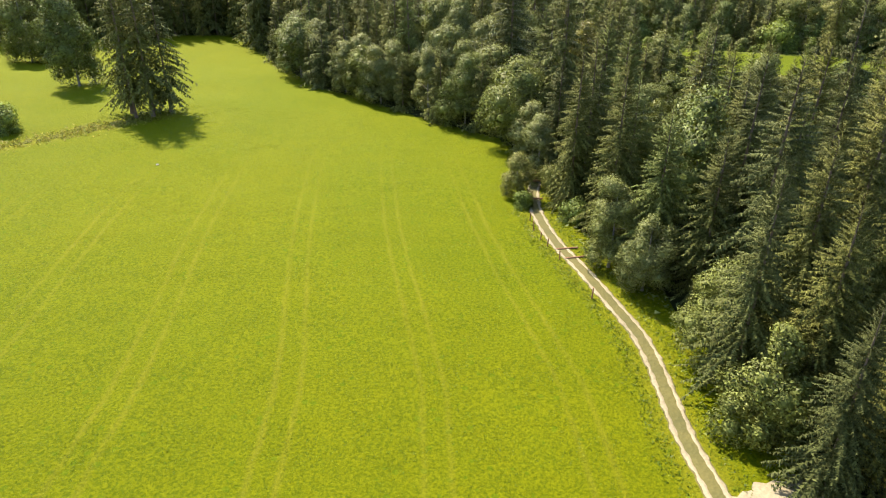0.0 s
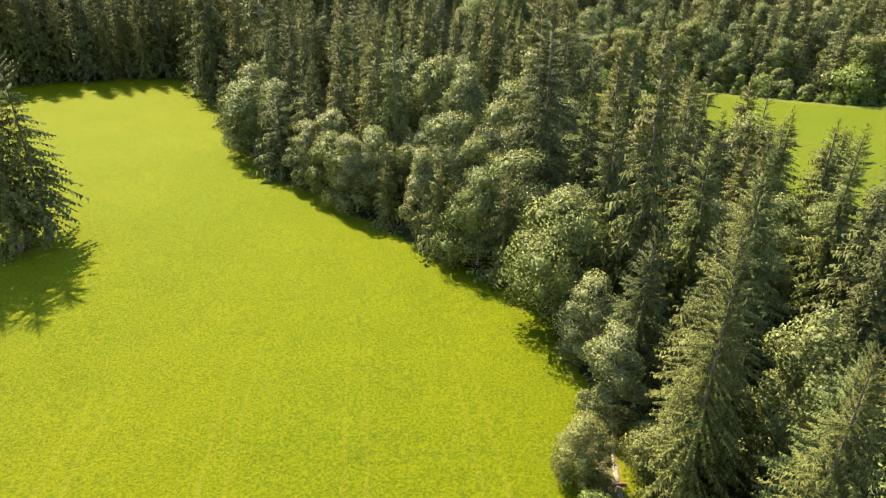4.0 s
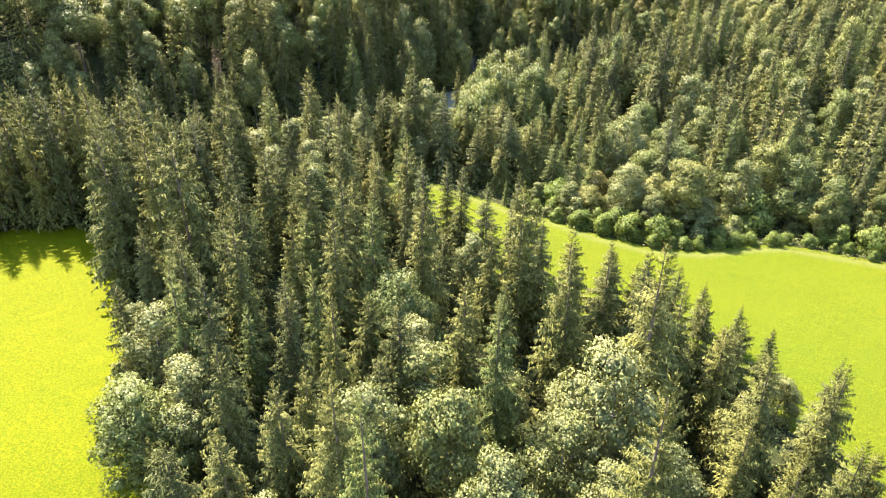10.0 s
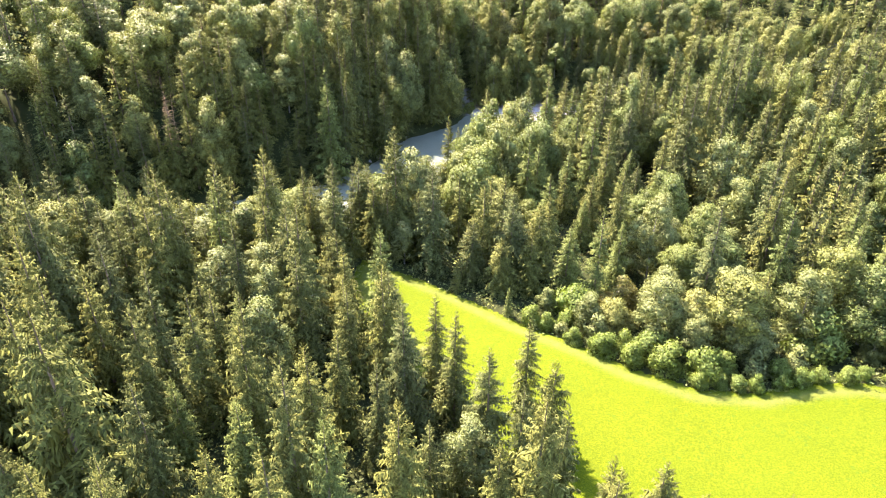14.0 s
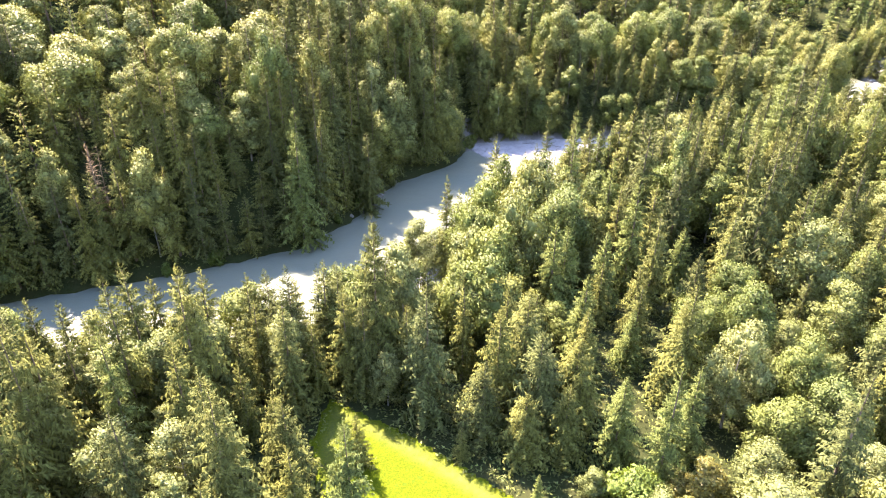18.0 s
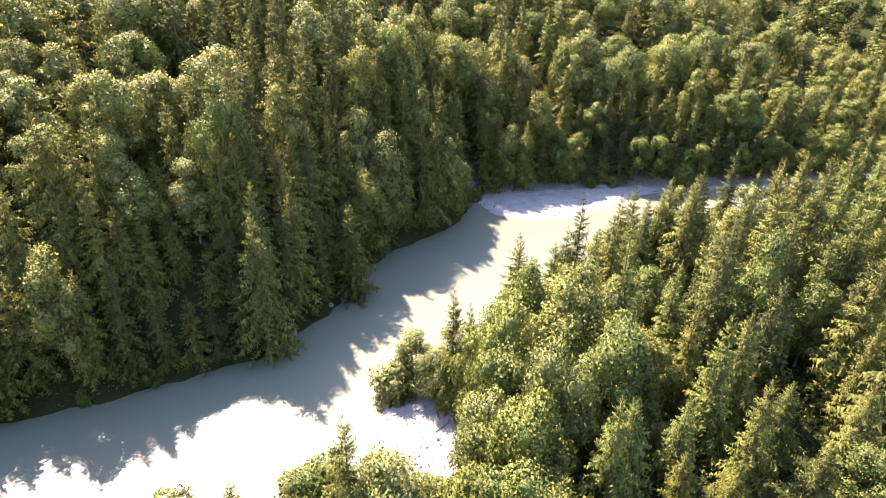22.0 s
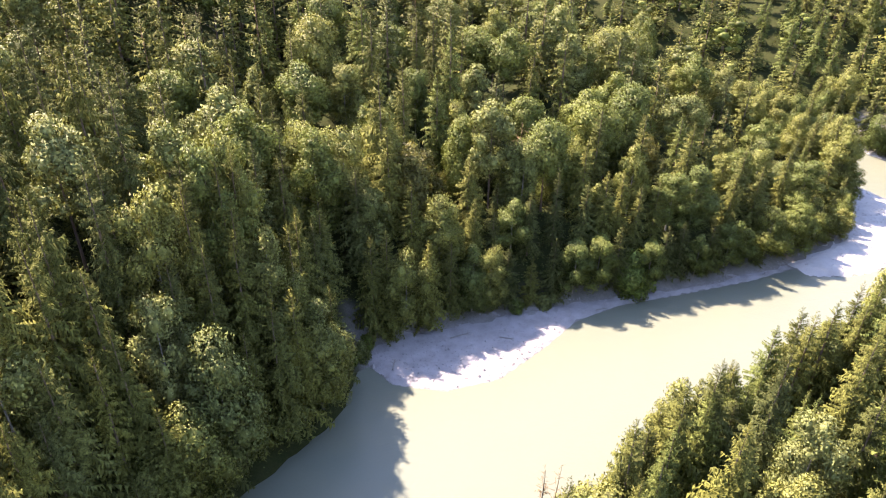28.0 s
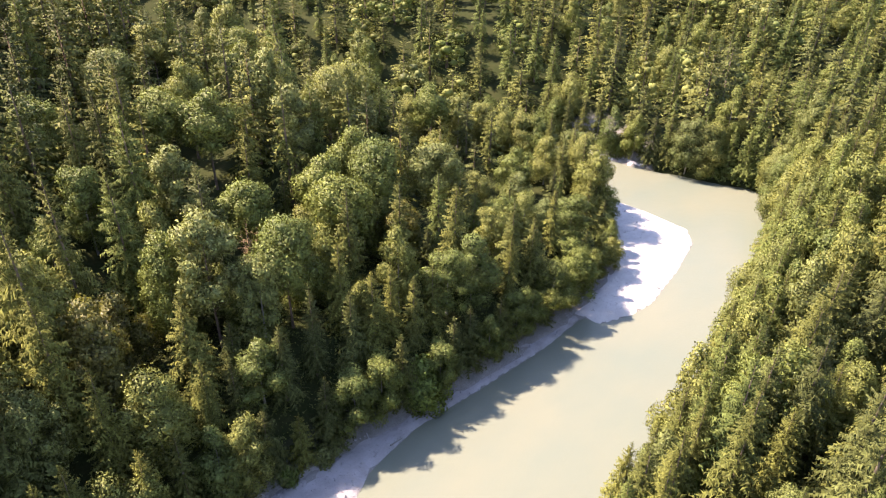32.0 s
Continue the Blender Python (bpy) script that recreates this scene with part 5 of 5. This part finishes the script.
def log_bm(r0, r1, length, sides=8, seed=0):
    """A round timber along x, slightly bent, with sawn ends."""
    g = np.random.default_rng(seed)
    bm = bmesh.new()
    rings = []
    for i in range(5):
        q = i / 4
        rr = r0 + (r1 - r0) * q
        off = 0.25 * r0 * math.sin(3 * q + seed)
        rings.append([bm.verts.new(((q - 0.5) * length, off + rr * math.cos(a) * g.uniform(0.9, 1.1), rr * math.sin(a) * g.uniform(0.9, 1.1))) for a in np.arange(sides) * 2 * math.pi / sides])
    for a, b in zip(rings, rings[1:]):
        for j in range(sides):
            bm.faces.new((a[j], a[(j + 1) % sides], b[(j + 1) % sides], b[j]))
    bm.faces.new(rings[0][::-1])
    bm.faces.new(rings[-1])
    return bm


def boulder_bm(size, seed, flat=0.6):
    g = np.random.default_rng(seed)
    bm = bmesh.new()
    bmesh.ops.create_icosphere(bm, subdivisions=2, radius=1.0)
    cut = [(Vector(g.normal(size=3)).normalized(), g.uniform(0.55, 0.85)) for _ in range(7)]
    for v in bm.verts:
        for n, d in cut:
            over = v.co.dot(n) - d
            if over > 0:
                v.co -= n * over
        v.co = Vector((v.co.x * size, v.co.y * size * 0.8, v.co.z * size * flat)) * (1 + 0.05 * math.sin(9 * v.co.x + seed))
    return bm


def fence_post(x, y, high, lean):
    e = new("fence_post")
    e.matrix_basis = pose(x, y, float(ground_z(x, y)), lean, lean * 0.6, 0)
    bm = log_bm(0.075, 0.06, high, 7, int(x * 10))
    bmesh.ops.rotate(bm, verts=bm.verts, matrix=Matrix.Rotation(radians(-90), 3, "Y"))
    bmesh.ops.translate(bm, verts=bm.verts, vec=(0, 0, high / 2 - 0.1))
    part("stake", bm, LOG_WOOD, e)
    bm = log_bm(0.012, 0.012, 0.22, 6, 3)
    bmesh.ops.translate(bm, verts=bm.verts, vec=(0.0, 0.07, high * 0.7))
    part("wire_clip", bm, ROCK, e)
    return tagged(e, "weathered wooden fence post beside the farm track", "fence post", "fence posts along the track")


for _fx, _fy, _fh, _fl in ((10.2, 70.1, 1.2, 3), (10.3, 67.4, 1.3, -4), (10.8, 65.1, 1.1, 2), (11.3, 63.4, 1.2, 5), (12.1, 60.2, 1.2, -2), (13.9, 52.5, 1.4, 3)):
    fence_post(_fx, _fy, _fh, _fl)


def timber_pile(x, y, turn):
    """Short round timbers stacked in three layers on two bearers."""
    e = new("timber_pile")
    e.matrix_basis = pose(x, y, float(ground_z(x, y)) + 0.1, 0, 0, turn)
    for s in (-0.8, 0.8):
        bm = log_bm(0.08, 0.08, 2.2, 7, 5)
        bmesh.ops.rotate(bm, verts=bm.verts, matrix=Matrix.Rotation(radians(90), 3, "Z"))
        bmesh.ops.translate(bm, verts=bm.verts, vec=(s, 0, 0.08))
        part("bearer", bm, LOG_WOOD, e)
    k = 0
    for layer, count in enumerate((5, 4, 3)):
        for i in range(count):
            bm = log_bm(0.2, 0.17, 2.6 + 0.2 * math.sin(k), 8, k)
            bmesh.ops.translate(bm, verts=bm.verts, vec=(0.1 * math.sin(k * 2.1), (i - (count - 1) / 2) * 0.41, 0.36 + layer * 0.35))
            part("log", bm, LOG_WOOD, e)
            k += 1
    return tagged(e, "stack of reddish-brown round timber at the track's end", "timber pile")


timber_pile(12.4, 83.5, 15)
for _lx, _ly, _lt in ((13.3, 62.7, 8), (13.9, 60.6, 12), (11.4, 76.6, 5)):
    _o = part("drain_log", log_bm(0.10, 0.09, 2.4, 8, int(_ly)), LOG_WOOD)
    _o.matrix_basis = pose(_lx, _ly, float(ground_z(_lx, _ly)) + 0.17, 0, 0, _lt)
    tagged(_o, "half-sunk brown log laid across the farm track", "log", "drain logs")
_o = part("meadow_stone", boulder_bm(0.3, 4, 0.35), ROCK)
_o.matrix_basis = pose(-40.8, 88.9, float(ground_z(-40.8, 88.9)) + 0.15, 0, 0, 20)
tagged(_o, "flat grey stone lying in the mown grass", "stone")

for _i, (_bx, _by, _bs) in enumerate(((-11.5, 345.5, 2.2), (-13.2, 341.8, 2.4), (-12.9, 339.2, 1.8), (-16.0, 336.6, 2.0), (-10.4, 349, 1.6), (-18.5, 333, 1.5), (-27.7, 318.6, 1.4), (-31, 317.4, 1.2), (-44, 311.5, 1.3), (-57, 305.8, 1.2), (-24.5, 323.5, 1.3), (-7.5, 356, 1.4))):
    _o = part("boulder", boulder_bm(_bs * 0.6, 20 + _i, 0.85), ROCK)
    _o.matrix_basis = pose(_bx, _by, WATER_Z + 0.2 + 0.12 * _bs, 0, 0, 47 * _i)
    tagged(_o, "grey bank boulder standing at the water's edge", "boulder", "boulders along the shaded bank")


def drift_log(x, y, length, turn, r=0.16):
    e = new("driftwood")
    e.matrix_basis = pose(x, y, float(ground_z(x, y)) + r, 0, 0, turn)
    part("stem", log_bm(r, r * 0.5, length, 7, abs(int(x))), GREY_BARK, e)
    for k, (q, up) in enumerate(((0.15, 40), (0.32, -35), (0.42, 55))):
        bm = log_bm(r * 0.35, r * 0.12, length * 0.28, 6, k)
        bmesh.ops.rotate(bm, verts=bm.verts, matrix=Matrix.Rotation(radians(up), 3, "Z"))
        bmesh.ops.translate(bm, verts=bm.verts, vec=(q * length, math.copysign(length * 0.09, up), 0.05))
        part("branch", bm, GREY_BARK, e)
    return tagged(e, "bleached driftwood trunk stranded on the gravel", "driftwood", "driftwood on the bars")


for _d in ((37, 387, 4.5, 10), (46, 384, 3.0, -25), (22, 381, 3.2, 70), (4, 297, 3.6, 40), (9, 288, 3.0, 120), (70, 389.5, 2.6, 5), (150, 397, 2.2, 60)):
    drift_log(*_d)


def snag(x, y, high, lean, mat=DEAD):
    """A bare dead tree: a thin trunk with crooked leafless limbs."""
    e = new("dead_tree")
    e.matrix_basis = pose(x, y, float(ground_z(x, y)) - 0.1, lean, lean * 0.5, 30)
    v, f = stem(high, 0.16, 0.015, 6, 8, 5)
    o = new("trunk", mesh_of("trunk", v, f, mat, True))
    o.parent = e
    for k in range(22):
        q = 0.35 + 0.6 * k / 22
        g = np.random.default_rng(k + abs(int(x)))
        ln = high * 0.17 * (1.15 - q) * g.uniform(0.7, 1.5)
        bm = bmesh.new()
        pts = [Vector((0, 0, 0)), Vector((ln * 0.5, 0.1 * ln, 0.15 * ln)), Vector((ln, -0.1 * ln, 0.1 * ln)), Vector((ln * 1.3, 0.15 * ln, -0.2 * ln))]
        rings = []
        for p, r in zip(pts, (0.05, 0.035, 0.02, 0.008)):
            rings.append([bm.verts.new((p.x, p.y + r * math.cos(a), p.z + r * math.sin(a))) for a in (0, 2.1, 4.2)])
        for a, b in zip(rings, rings[1:]):
            for j in range(3):
                bm.faces.new((a[j], a[(j + 1) % 3], b[(j + 1) % 3], b[j]))
        o = part("limb", bm, mat, e)
        o.matrix_basis = pose(0, 0, high * q, 0, 0, k * 137)
    return tagged(e, "bare dead tree with crooked reddish limbs", "dead tree", "dead trees")


for _d in ((60.5, 420, 20, 4), (63, 424, 17, -8), (116, 352, 13, 6), (128, 349, 12, -10), (34.6, 336.0, 21, 2), (-70, 312, 19, 3)):
    snag(*_d)
